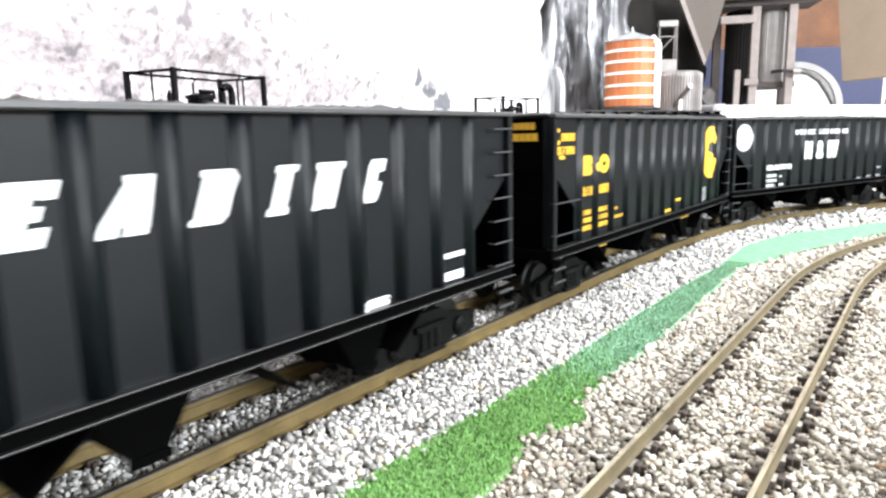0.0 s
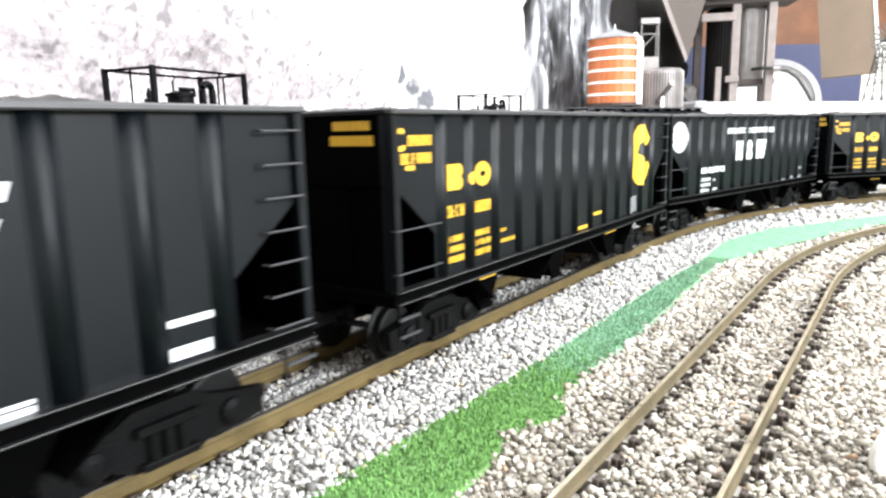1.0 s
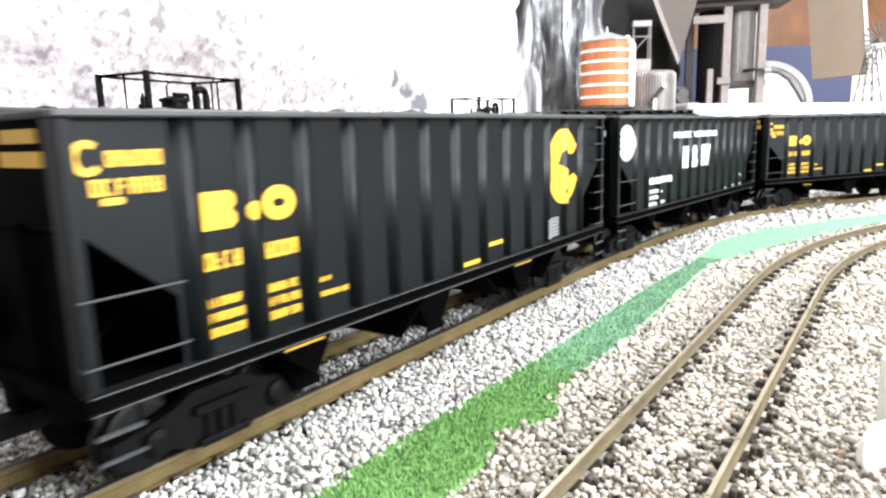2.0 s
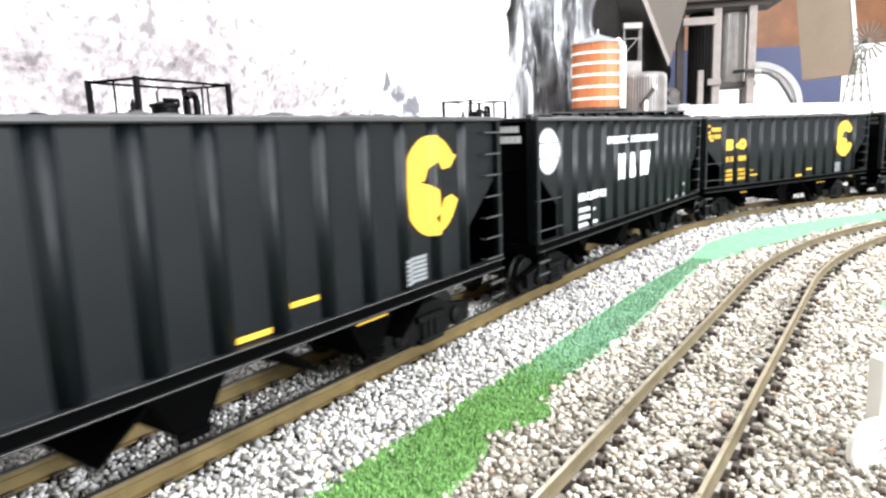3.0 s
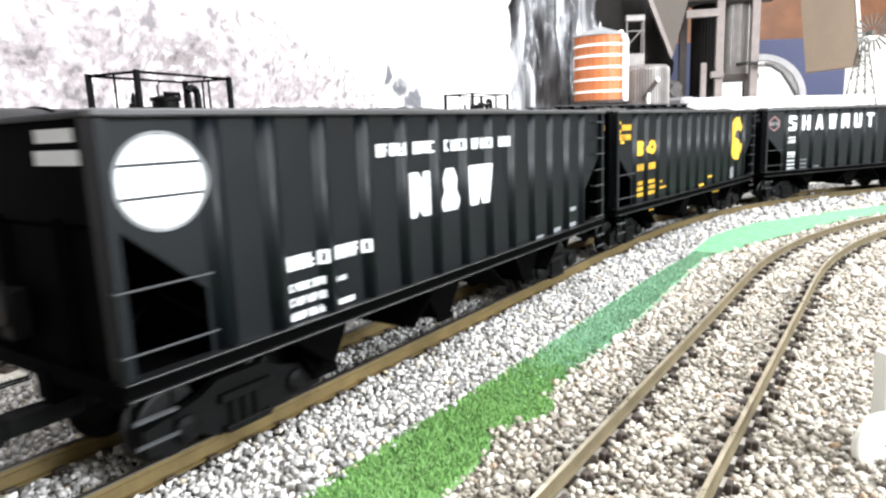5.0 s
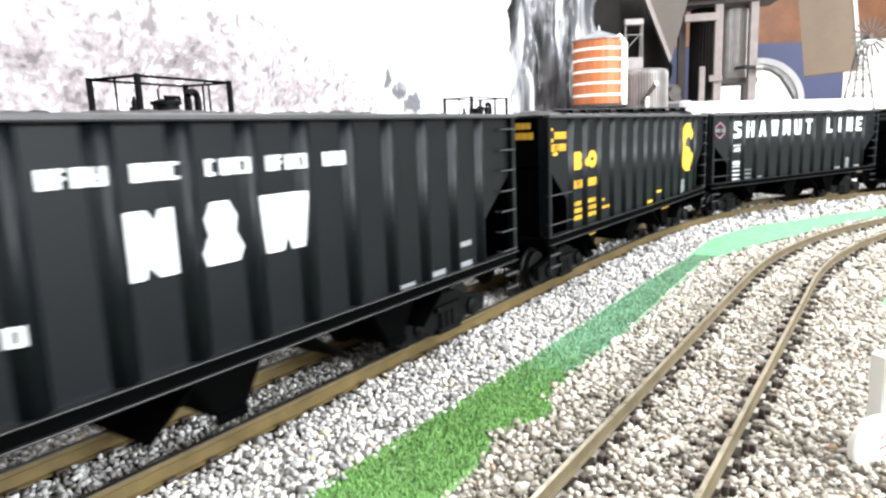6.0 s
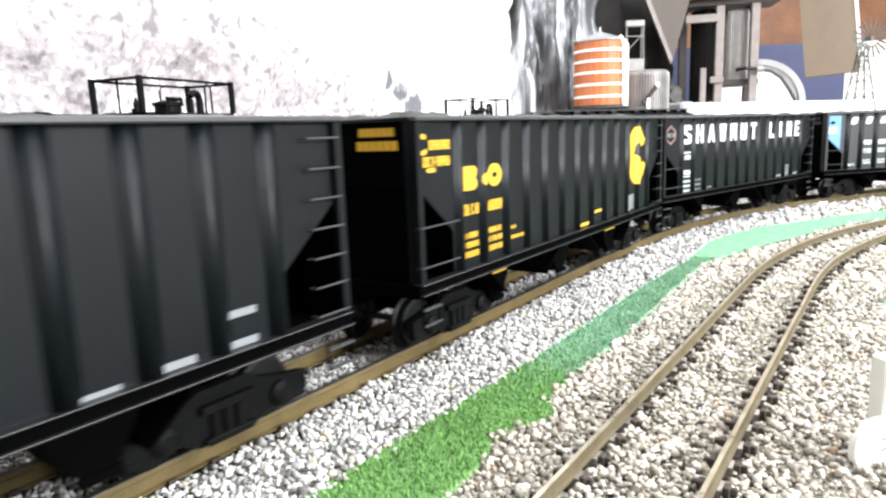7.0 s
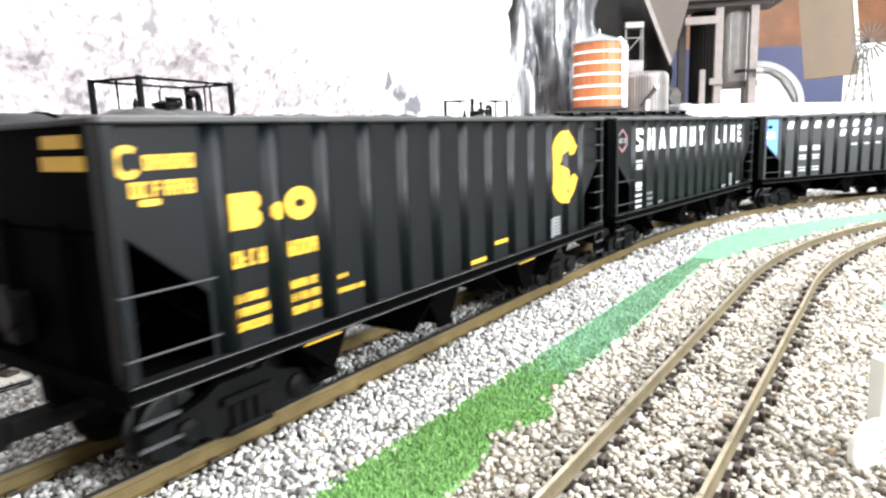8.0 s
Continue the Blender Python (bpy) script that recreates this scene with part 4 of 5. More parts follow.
def paint_letter_car(car):
    z0, z1, sl = 0.0948, 0.1135, 0.0068
    h = z1 - z0

    def slanted(pts):
        return [(u + sl * v, z0 + h * v) for u, v in pts]

    def block(u0, u1, shape):
        w = u1 - u0
        marking(car, slanted([(u0 + w * a, b) for a, b in shape]), M_WHITE)
    block(PANELS[3] - 0.0118, PANELS[3] + 0.0058, [(0, 0), (0.42, 0), (0.5, 0.25), (0.6, 0), (1, 0), (1, 0.12), (0.85, 0.45), (1, 0.6), (1, 0.88), (0.85, 1), (0, 1)])
    block(PANELS[4] - 0.0120, PANELS[4] + 0.0025, [(0, 0), (1, 0), (1.02, 0.3), (0.72, 0.3), (0.6, 0.2), (0.56, 0.4), (0.8, 0.4), (0.8, 0.62), (0.56, 0.62), (0.56, 0.8), (0.72, 0.72), (1.0, 0.72), (1, 1), (0, 1)])
    block(PANELS[5] - 0.0118, PANELS[5] + 0.0048, [(0, 0), (0.42, 0), (0.4, 0.16), (0.56, 0.16), (0.56, 0), (1, 0), (1, 0.14), (0.86, 1), (0.28, 1), (0.34, 0.86), (0.02, 0.14)])
    block(PANELS[6] - 0.0088, PANELS[6] + 0.0055, [(0, 0), (0.85, 0), (1, 0.15), (1, 0.85), (0.85, 1), (0, 1), (0.02, 0.88), (0.1, 0.88), (0.1, 0.12), (0, 0.12)])
    block(PANELS[7] - 0.0052, PANELS[7] + 0.0043, [(0, 0), (1, 0), (1, 0.14), (0.86, 0.14), (0.86, 0.86), (1, 0.86), (1, 1), (0, 1), (0, 0.86), (0.14, 0.86), (0.14, 0.14), (0, 0.14)])
    block(PANELS[8] - 0.0135, PANELS[8] + 0.0020, [(0, 0), (0.5, 0), (0.5, 0.12), (0.62, 0), (0.9, 0), (0.9, 0.86), (1, 0.86), (1, 1), (0, 1), (0, 0.86), (0.1, 0.86), (0.1, 0.14), (0, 0.14)])
    block(PANELS[9] - 0.0108, PANELS[9] - 0.0010, [(0.12, 0), (0.8, 0), (0.95, 0.14), (1, 0.46), (0.62, 0.46), (0.62, 0.70), (1, 0.72), (1, 1), (0.12, 1), (0, 0.86), (0, 0.12)])
    bar(car, PANELS[9] - 0.0142, PANELS[9] + 0.0045, 0.0465, 0.0485, M_WHITE)
    bar(car, PANELS[9] - 0.0142, PANELS[9] + 0.0045, 0.0492, 0.0505, M_WHITE)
    bar(car, PANELS[11] - 0.0088, PANELS[11] + 0.0088, 0.0600, 0.0625, M_WHITE)
    bar(car, PANELS[11] - 0.0088, PANELS[11] + 0.0075, 0.0480, 0.0525, M_WHITE)
    end_bars(car, M_WHITE)


def paint_line_car(car):
    marking(car, [(-0.2055, 0.1105), (-0.1950, 0.1035), (-0.1845, 0.1105), (-0.1845, 0.1185), (-0.1950, 0.1255), (-0.2055, 0.1185), (-0.2055, 0.1115), (-0.2038, 0.1115), (-0.2038, 0.1178), (-0.1950, 0.1236), (-0.1862, 0.1178), (-0.1862, 0.1112), (-0.1950, 0.1054), (-0.2045, 0.1108)], M_PINK, "pale red six-sided emblem")
    glyphs(car, -0.2075, -0.1825, 0.1122, 0.1168, 5, M_PALEMARK)
    us = [PANELS[i] - 0.0085 for i in (0, 1, 2, 3, 4, 5, 6, 8, 9, 10, 11)]
    shapes = ["s", "h", "a", "w", "m", "u", "t", "l", "i", "n", "e"]
    cuts = {
        "s": [(0, 0), (0.85, 0), (1, 0.12), (1, 0.48), (0.4, 0.62), (0.4, 0.78), (1, 0.72), (1, 0.9), (0.85, 1), (0.12, 1), (0, 0.88), (0, 0.55), (0.6, 0.40), (0.6, 0.22), (0, 0.28)],
        "h": [(0, 0), (0.34, 0), (0.34, 0.42), (0.66, 0.42), (0.66, 0), (1, 0), (1, 1), (0.66, 1), (0.66, 0.6), (0.34, 0.6), (0.34, 1), (0, 1)],
        "a": [(0, 0), (0.3, 0), (0.36, 0.2), (0.64, 0.2), (0.7, 0), (1, 0), (0.68, 1), (0.32, 1)],
        "w": [(0.15, 0), (0.42, 0), (0.5, 0.3), (0.58, 0), (0.85, 0), (1, 1), (0, 1)],
        "m": [(0, 0), (0.28, 0), (0.32, 0.4), (0.5, 0.1), (0.68, 0.4), (0.72, 0), (1, 0), (1, 1), (0, 1)],
        "u": [(0.15, 0), (0.85, 0), (1, 0.15), (1, 1), (0.66, 1), (0.66, 0.25), (0.34, 0.25), (0.34, 1), (0, 1), (0, 0.15)],
        "t": [(0.33, 0), (0.67, 0), (0.67, 0.8), (1, 0.8), (1, 1), (0, 1), (0, 0.8), (0.33, 0.8)],
        "l": [(0, 0), (0.9, 0), (0.9, 0.22), (0.36, 0.22), (0.36, 1), (0, 1)],
        "i": [(0.3, 0), (0.7, 0), (0.7, 1), (0.3, 1)],
        "n": [(0, 0), (0.32, 0), (0.34, 0.4), (0.66, 0), (1, 0), (1, 1), (0.68, 1), (0.66, 0.6), (0.34, 1), (0, 1)],
        "e": [(0, 0), (1, 0), (1, 0.2), (0.36, 0.2), (0.36, 0.4), (0.85, 0.4), (0.85, 0.6), (0.36, 0.6), (0.36, 0.8), (1, 0.8), (1, 1), (0, 1)],
    }
    for u, k in zip(us, shapes):
        marking(car, [(u + 0.0170 * a, 0.1035 + 0.0215 * b) for a, b in cuts[k]], M_WHITE)
    p = PANELS
    for z0, z1, n in ((0.0925, 0.0945, 7), (0.0855, 0.0905, 4), (0.0680, 0.0730, 4), (0.0650, 0.0665, 7), (0.0480, 0.0503, 6), (0.0535, 0.0558, 6), (0.0590, 0.0612, 5)):
        glyphs(car, p[0] - 0.0085, p[0] + 0.0080, z0, z1, n, M_WHITE)
    for i in range(3):
        glyphs(car, p[1] - 0.0085, p[1] + 0.0060, 0.0480 + 0.0055 * i, 0.0503 + 0.0055 * i, 6, M_PALEMARK)
    glyphs(car, p[2] - 0.0085, p[2] + 0.0040, 0.0480, 0.0502, 5, M_PALEMARK)
    for k in (9, 11):
        bar(car, p[k] - 0.0080, p[k] + 0.0080, 0.0478, 0.0505, M_PALEMARK)
    for i in range(5):
        bar(car, p[10] - 0.0060, p[10] + 0.0040, 0.0480 + 0.0032 * i, 0.0503 + 0.0032 * i, M_PALEMARK)
    end_bars(car, M_GREY)


def paint_blue_end_car(car):
    marking(car, [(-0.2110, 0.0990), (-0.1842, 0.0785), (-0.1842, 0.1305), (-0.2110, 0.1305)], M_BLUE, "light blue painted end panel")
    marking(car, [(-0.206, 0.120), (-0.200, 0.117), (-0.194, 0.120), (-0.200, 0.123)], M_UNDER, y=-0.0530)
    for k in range(2):
        marking(car, [(-0.209, 0.1035 + 0.0055 * k), (-0.191, 0.1035 + 0.0055 * k), (-0.191, 0.1075 + 0.0055 * k), (-0.209, 0.1075 + 0.0055 * k)], M_WHITE, y=-0.0530)
    p = PANELS
    for k in range(7):
        bar(car, p[k] - 0.0075, p[k] + 0.0035, 0.1165, 0.1270, M_WHITE, slant=0.004, cut=0.0015)
    for k in range(4, 9):
        bar(car, p[k] - 0.0075, p[k] + 0.0035, 0.1030, 0.1130, M_WHITE, slant=0.004, cut=0.0015)
    for k in (5, 6, 7):
        glyphs(car, p[k] - 0.0070, p[k] + 0.0060, 0.0885, 0.0912, 5, M_WHITE)
    for k in (1, 2):
        for z0, z1, n in ((0.0840, 0.0910, 4), (0.0710, 0.0735, 6), (0.0750, 0.0775, 6), (0.0580, 0.0600, 5), (0.0540, 0.0558, 5)):
            glyphs(car, p[k] - 0.0080, p[k] + 0.0070, z0, z1, n, M_WHITE)
    glyphs(car, p[0] - 0.0080, p[0] + 0.0040, 0.0520, 0.0550, 4, M_WHITE)
    for c in car.children:
        if c.name.split(".")[0] in ("side_sheet", "corner_post"):
            c.data = c.data.copy()
            c.data.materials[0] = M_GREY
    end_bars(car, M_GREY)


PITCH = 0.4830
TRAIN = ((0.0, -0.0410), (0.5, -0.1163), (1.0, -0.1876), (1.5, -0.2588), (3.5, -0.5715), (4.0, -0.6525), (4.5, -0.7278), (6.5, -1.0360), (7.0, -1.1232), (7.5, -1.2063), (8.0, -1.2877))


def on_track(track, s, half):
    """the pose of a car whose trucks stand half metres before and behind s."""
    xa, ya, _ = line_at(track, s - half)
    xb, yb, _ = line_at(track, s + half)
    return Matrix.Translation(((xa + xb) / 2, (ya + yb) / 2, 0)) @ Matrix.Rotation(math.atan2(yb - ya, xb - xa), 4, "Z")


def train_at(t):
    return float(np.interp(t, [a for a, b in TRAIN], [b for a, b in TRAIN]))


plain = make_hopper()
CARS = [plain] + [copy_thing(plain, Matrix()) for i in range(5)]
for i, (paint, label) in enumerate((
        (paint_letter_car, "black ribbed model hopper car with large slanted white letter blocks"),
        (paint_yellow_car, "black ribbed model hopper car with yellow round emblem and lettering"),
        (paint_disc_car, "black ribbed model hopper car with white disc emblem and lettering"),
        (paint_yellow_car, "black ribbed model hopper car with yellow round emblem and lettering"),
        (paint_line_car, "black ribbed model hopper car with tall white letter row"),
        (paint_blue_end_car, "dark grey ribbed model hopper car with light blue end panel"))):
    paint(CARS[i])
    tagged(CARS[i], label, "hopper car", "moving freight train")
    CARS[i].matrix_basis = on_track(OUTER, train_at(0) + i * PITCH, 0.135)


def make_coal_load(i):
    """a low heap of coal inside a car body, a little above the rim in its middle."""
    bm = bmesh.new()
    nx, ny = 84, 20
    top = []
    for a in range(nx + 1):
        x = -0.2085 + 0.417 * a / nx
        row = []
        for b in range(ny + 1):
            y = -0.0495 + 0.099 * b / ny
            rim = min(1, (0.2085 - abs(x)) / 0.02) * min(1, (0.0495 - abs(y)) / 0.016)
            q = Vector((x * 130, y * 130, i * 9.1))
            z = TOP - 0.0055 + 0.0068 * rim + 0.0022 * noise.noise(q) + 0.0014 * noise.noise(q * 2.1) + 0.002 * noise.noise(q * 0.2)
            row.append(bm.verts.new((x, y, z)))
        top.append(row)
    low = [[bm.verts.new((r[b].co.x, r[b].co.y, TOP - 0.012)) for b in (0, ny)] for r in (top[0], top[-1])]
    for a in range(nx):
        for b in range(ny):
            bm.faces.new((top[a][b], top[a + 1][b], top[a + 1][b + 1], top[a][b + 1]))
    bm.faces.new([r[0] for r in top] + [low[1][0], low[0][0]])
    bm.faces.new([r[ny] for r in top] + [low[1][1], low[0][1]])
    bm.faces.new(top[0] + [low[0][1], low[0][0]])
    bm.faces.new(top[-1] + [low[1][1], low[1][0]])
    bm.faces.new((low[0][0], low[1][0], low[1][1], low[0][1]))
    return tagged(mesh_object("coal_load", bm, M_COAL), "dark crushed coal heaped inside a hopper car", "coal", "coal loads of the train")


LOADS = [make_coal_load(i) for i in range(len(CARS))]
for load, car in zip(LOADS, CARS):
    load.matrix_basis = car.matrix_basis.copy()


# ---- parked cars on the back track ----
def make_tank_car():
    base = new("tank_car")
    tagged(base, "black model tank car with railed dome platform, parked", "tank car", "parked cars on the back track")
    bm = bmesh.new()
    lathe(bm, [(0.010, -0.205), (0.034, -0.201), (0.047, -0.192), (0.0515, -0.178), (0.052, -0.170), (0.052, 0.170), (0.0515, 0.178), (0.047, 0.192), (0.034, 0.201), (0.010, 0.205)], 40, "x", Matrix.Translation((0, 0, 0.0985)))
    part("tank", bm, M_BLACK, base, smooth=True)
    for x in (-0.12, -0.06, 0.06, 0.12):
        bm = bmesh.new()
        lathe(bm, [(0.0526, -0.002), (0.0532, -0.0015), (0.0532, 0.0015), (0.0526, 0.002)], 40, "x", Matrix.Translation((x, 0, 0.0985)))
        part("tank_band", bm, M_UNDER, base)
    bm = bmesh.new()
    box(bm, -0.215, 0.215, -0.008, 0.008, 0.030, 0.046, 0.001)
    for e in (-1, 1):
        box(bm, e * 0.165 - 0.02, e * 0.165 + 0.02, -0.042, 0.042, 0.036, 0.060, 0.002)
    part("frame", bm, M_UNDER, base)
    bm = bmesh.new()
    box(bm, -0.052, 0.052, -0.0275, 0.0275, 0.1495, 0.1515, 0.0004)
    part("platform", bm, M_UNDER, base)
    L, W = 0.052, 0.0260
    bm = bmesh.new()
    box(bm, -0.0021, 0.0021, -0.0019, 0.0019, 0.1515, 0.1795, 0.0004)
    post = part("rail_post", bm, M_TRUCK, base)
    post.matrix_basis = Matrix.Translation((-L, -W, 0))
    for x, y in ((L, -W), (L, W), (-L, W)):
        again(post, Matrix.Translation((x, y, 0)))
    bm = bmesh.new()
    tube(bm, [(-L, -W, 0.1778), (L, -W, 0.1778)], 0.0012, 6)
    tube(bm, [(-L, W, 0.1778), (L, W, 0.1778)], 0.0012, 6)
    tube(bm, [(L, -W, 0.1778), (L, W, 0.1778)], 0.0012, 6)
    tube(bm, [(-L, -W, 0.1778), (-L, W, 0.1778)], 0.0012, 6)
    for x in (0.018,):
        for y in (-W, W):
            tube(bm, [(x + 0.008, y, 0.1778), (x + 0.003, y, 0.1770), (x, y, 0.1735), (x, y, 0.1515)], 0.0010, 6)
    for y in (-0.002,):
        for x in (-L, L):
            tube(bm, [(x, y, 0.1778), (x, y, 0.1515)], 0.0010, 6)
    part("handrail", bm, M_UNDER, base)
    bm = bmesh.new()
    lathe(bm, [(0.011, 0.150), (0.011, 0.158), (0.0125, 0.1585), (0.0125, 0.161), (0.006, 0.163)], 20)
    tube(bm, [(-0.008, -0.008, 0.158), (-0.008, -0.008, 0.164), (0.008, -0.008, 0.164), (0.008, -0.008, 0.158)], 0.0018, 8)
    part("manway", bm, M_TRUCK, base)
    bm = bmesh.new()
    lathe(bm, [(0.004, 0.150), (0.004, 0.1555), (0.0022, 0.156), (0.0022, 0.160), (0.0008, 0.1645)], 12, "z", Matrix.Translation((-0.030, 0.004, 0)))
    part("safety_valve", bm, M_TRUCK, base)
    bm = bmesh.new()
    tube(bm, [(0.020, -0.006, 0.150), (0.020, -0.006, 0.164)] + [(0.026 - 0.006 * math.cos(a), -0.006, 0.164 + 0.006 * math.sin(a)) for a in (k * math.pi / 6 for k in range(1, 6))] + [(0.032, -0.006, 0.164), (0.032, -0.006, 0.150)], 0.0032, 10)
    part("vent_pipe", bm, M_TRUCK, base)
    for x in (-0.165, 0.165):
        tr = make_truck("truck")
        tr.parent = base
        tr.location = (x, 0, 0)
    return base


def make_covered_hopper():
    base = new("covered_hopper")
    tagged(base, "black model covered hopper with roof walkway, parked", "hopper car", "parked cars on the back track")
    bm = bmesh.new()
    prism(bm, [(-0.2, 0.046), (0.2, 0.046), (0.2, 0.1455), (-0.2, 0.1455)], -0.052, 0.052)
    part("body", bm, M_BLACK, base)
    bm = bmesh.new()
    sec = [(-0.055, 0.1455), (-0.055, 0.1480), (-0.030, 0.1560), (0.030, 0.1560), (0.055, 0.1480), (0.055, 0.1455)]
    a = [bm.verts.new((-0.203, y, z)) for y, z in sec]
    b = [bm.verts.new((0.203, y, z)) for y, z in sec]
    bm.faces.new(a)
    bm.faces.new(list(reversed(b)))
    for k in range(6):
        bm.faces.new((a[k], b[k], b[(k + 1) % 6], a[(k + 1) % 6]))
    part("roof", bm, M_BLACK, base)
    for y in (-0.036, 0.036):
        bm = bmesh.new()
        for dy in (-0.005, 0.0, 0.005):
            box(bm, -0.205, 0.205, y + dy - 0.0016, y + dy + 0.0016, 0.1590, 0.1607)
        box(bm, -0.205, 0.205, y - 0.006, y + 0.006, 0.1583, 0.1588)
        part("walkway", bm, M_CHORD, base, "grey worn roof walkway")
        bm = bmesh.new()
        box(bm, -0.0012, 0.0012, -0.007, 0.007, 0.1500, 0.1582)
        br = part("walkway_bracket", bm, M_UNDER, base)
        br.matrix_basis = Matrix.Translation((-0.195, y, 0))
        for i in range(1, 12):
            again(br, Matrix.Translation((-0.195 + i * 0.0355, y, 0)))
    for i in range(4):
        bm = bmesh.new()
        lathe(bm, [(0.016, 0.1555), (0.016, 0.1595), (0.012, 0.1610)], 20, "z", Matrix.Translation((-0.14 + i * 0.0933, 0, 0)))
        part("hatch", bm, M_TRUCK, base)
    bm = bmesh.new()
    box(bm, -0.215, 0.215, -0.008, 0.008, 0.030, 0.0455, 0.001)
    for u in (-0.075, 0.075):
        prism(bm, [(u - 0.05, 0.0455), (u - 0.02, 0.013), (u + 0.02, 0.013), (u + 0.05, 0.0455)], -0.045, 0.045)
    part("bays", bm, M_UNDER, base)
    for x in (-0.16, 0.16):
        tr = make_truck("truck")
        tr.parent = base
        tr.location = (x, 0, 0)
    return base


tank = make_tank_car()
tank.matrix_basis = on_track(BACK, 0.60, 0.165)
copy_thing(tank, on_track(BACK, 1.20, 0.165))
covered = make_covered_hopper()
covered.matrix_basis = on_track(BACK, 1.62, 0.16)


# ---- trackside structures ----
def make_water_barrel():
    base = new("water_tank")
    base.location = (0.430, 1.80, 0)
    tagged(base, "orange wooden stave water tank with white hoops and grey conical roof", "water tank")
    n = 26
    r, z0, z1 = 0.0665, 0.184, 0.346
    bm = bmesh.new()
    w = math.tau / n * 0.48
    pts = [(math.cos(a) * rr, math.sin(a) * rr) for rr, a in ((r - 0.004, -w), (r, -w), (r + 0.0006, 0), (r, w), (r - 0.004, w))]
    lo = [bm.verts.new((x, y, z0)) for x, y in pts]
    hi = [bm.verts.new((x, y, z1)) for x, y in pts]
    for k in range(5):
        bm.faces.new((lo[k], lo[(k + 1) % 5], hi[(k + 1) % 5], hi[k]))
    bm.faces.new(lo)
    bm.faces.new(hi)
    st = part("stave", bm, M_WOOD, base)
    for i in range(1, n):
        again(st, Matrix.Rotation(i * math.tau / n, 4, "Z"))
    bm = bmesh.new()
    lathe(bm, [(r - 0.004, z0 + 0.002), (r - 0.004, z1)], 32)
    part("core", bm, M_DARKWOOD, base)
    for z in (0.206, 0.236, 0.266, 0.295, 0.322):
        bm = bmesh.new()
        prof = [(r + 0.0004, z - 0.0032), (r + 0.0022, z - 0.0030), (r + 0.0022, z + 0.0030), (r + 0.0004, z + 0.0032)]
        lathe(bm, prof, 40)
        part("hoop", bm, M_BAND, base)
    bm = bmesh.new()
    lathe(bm, [(0.072, z1), (0.0725, z1 + 0.003), (0.004, z1 + 0.027), (0.003, z1 + 0.034), (0.0015, z1 + 0.040)], 16)
    part("roof", bm, M_ROOF, base)
    # pipe doubles as the blown-out highlight down the tank's right side
    bm = bmesh.new()
    tube(bm, [(0.052, -0.052, 0.180), (0.052, -0.052, 0.334), (0.040, -0.040, 0.352)], 0.009, 12)
    part("downpipe", bm, M_BAND, base, "white downpipe, made thick to include the tank's highlight")
    bm = bmesh.new()
    lathe(bm, [(0.075, 0.176), (0.075, z0)], 24)
    for i in range(4):
        a = math.radians(20 + 90 * i)
        box(bm, -0.006, 0.006, -0.006, 0.006, -0.0125, 0.176, 0.001, Matrix.Translation((0.05 * math.cos(a), 0.05 * math.sin(a), 0)))
    part("stand", bm, M_DARKWOOD, base)


def corrugated(bm, r, z0, z1, n, depth, dome=0.0):
    rings = []
    levels = [(1, z0), (1, z1)] + ([(0.97, z1 + dome * 0.5), (0.86, z1 + dome * 0.85), (0.5, z1 + dome), (0.05, z1 + dome)] if dome else [(0.02, z1)])
    for f, z in levels:
        ring = []
        for k in range(n * 4):
            a = k * math.tau / (n * 4)
            rr = r * f - (depth * f if k % 4 >= 2 else 0)
            ring.append(bm.verts.new((rr * math.cos(a), rr * math.sin(a), z)))
        rings.append(ring)
    for a, b in zip(rings[:-1], rings[1:]):
        for k in range(n * 4):
            bm.faces.new((a[k], a[(k + 1) % (n * 4)], b[(k + 1) % (n * 4)], b[k]))
    bm.faces.new(rings[0])
    bm.faces.new(rings[-1])


def make_galvanised_tank():
    base = new("metal_tank")
    base.location = (0.566, 1.86, 0)
    tagged(base, "short corrugated galvanised tank with rounded shoulder", "tank")
    bm = bmesh.new()
    corrugated(bm, 0.066, -0.0125, 0.260, 56, 0.0024, 0.016)
    part("shell", bm, M_GALV, base)
    bm = bmesh.new()
    tube(bm, [(-0.022, -0.066, 0.185), (0.012, -0.068, 0.228)], 0.005, 8)
    part("spout", bm, M_DARKWOOD, base, "dark wooden spout")
    bm = bmesh.new()
    box(bm, 0.010, 0.020, -0.070, -0.060, 0.226, 0.238, 0.002)
    part("bracket", bm, M_BAND, base)
    bm = bmesh.new()
    box(bm, -0.014, -0.004, -0.072, -0.062, 0.170, 0.200, 0.002)
    part("spout_foot", bm, M_BAND, base)


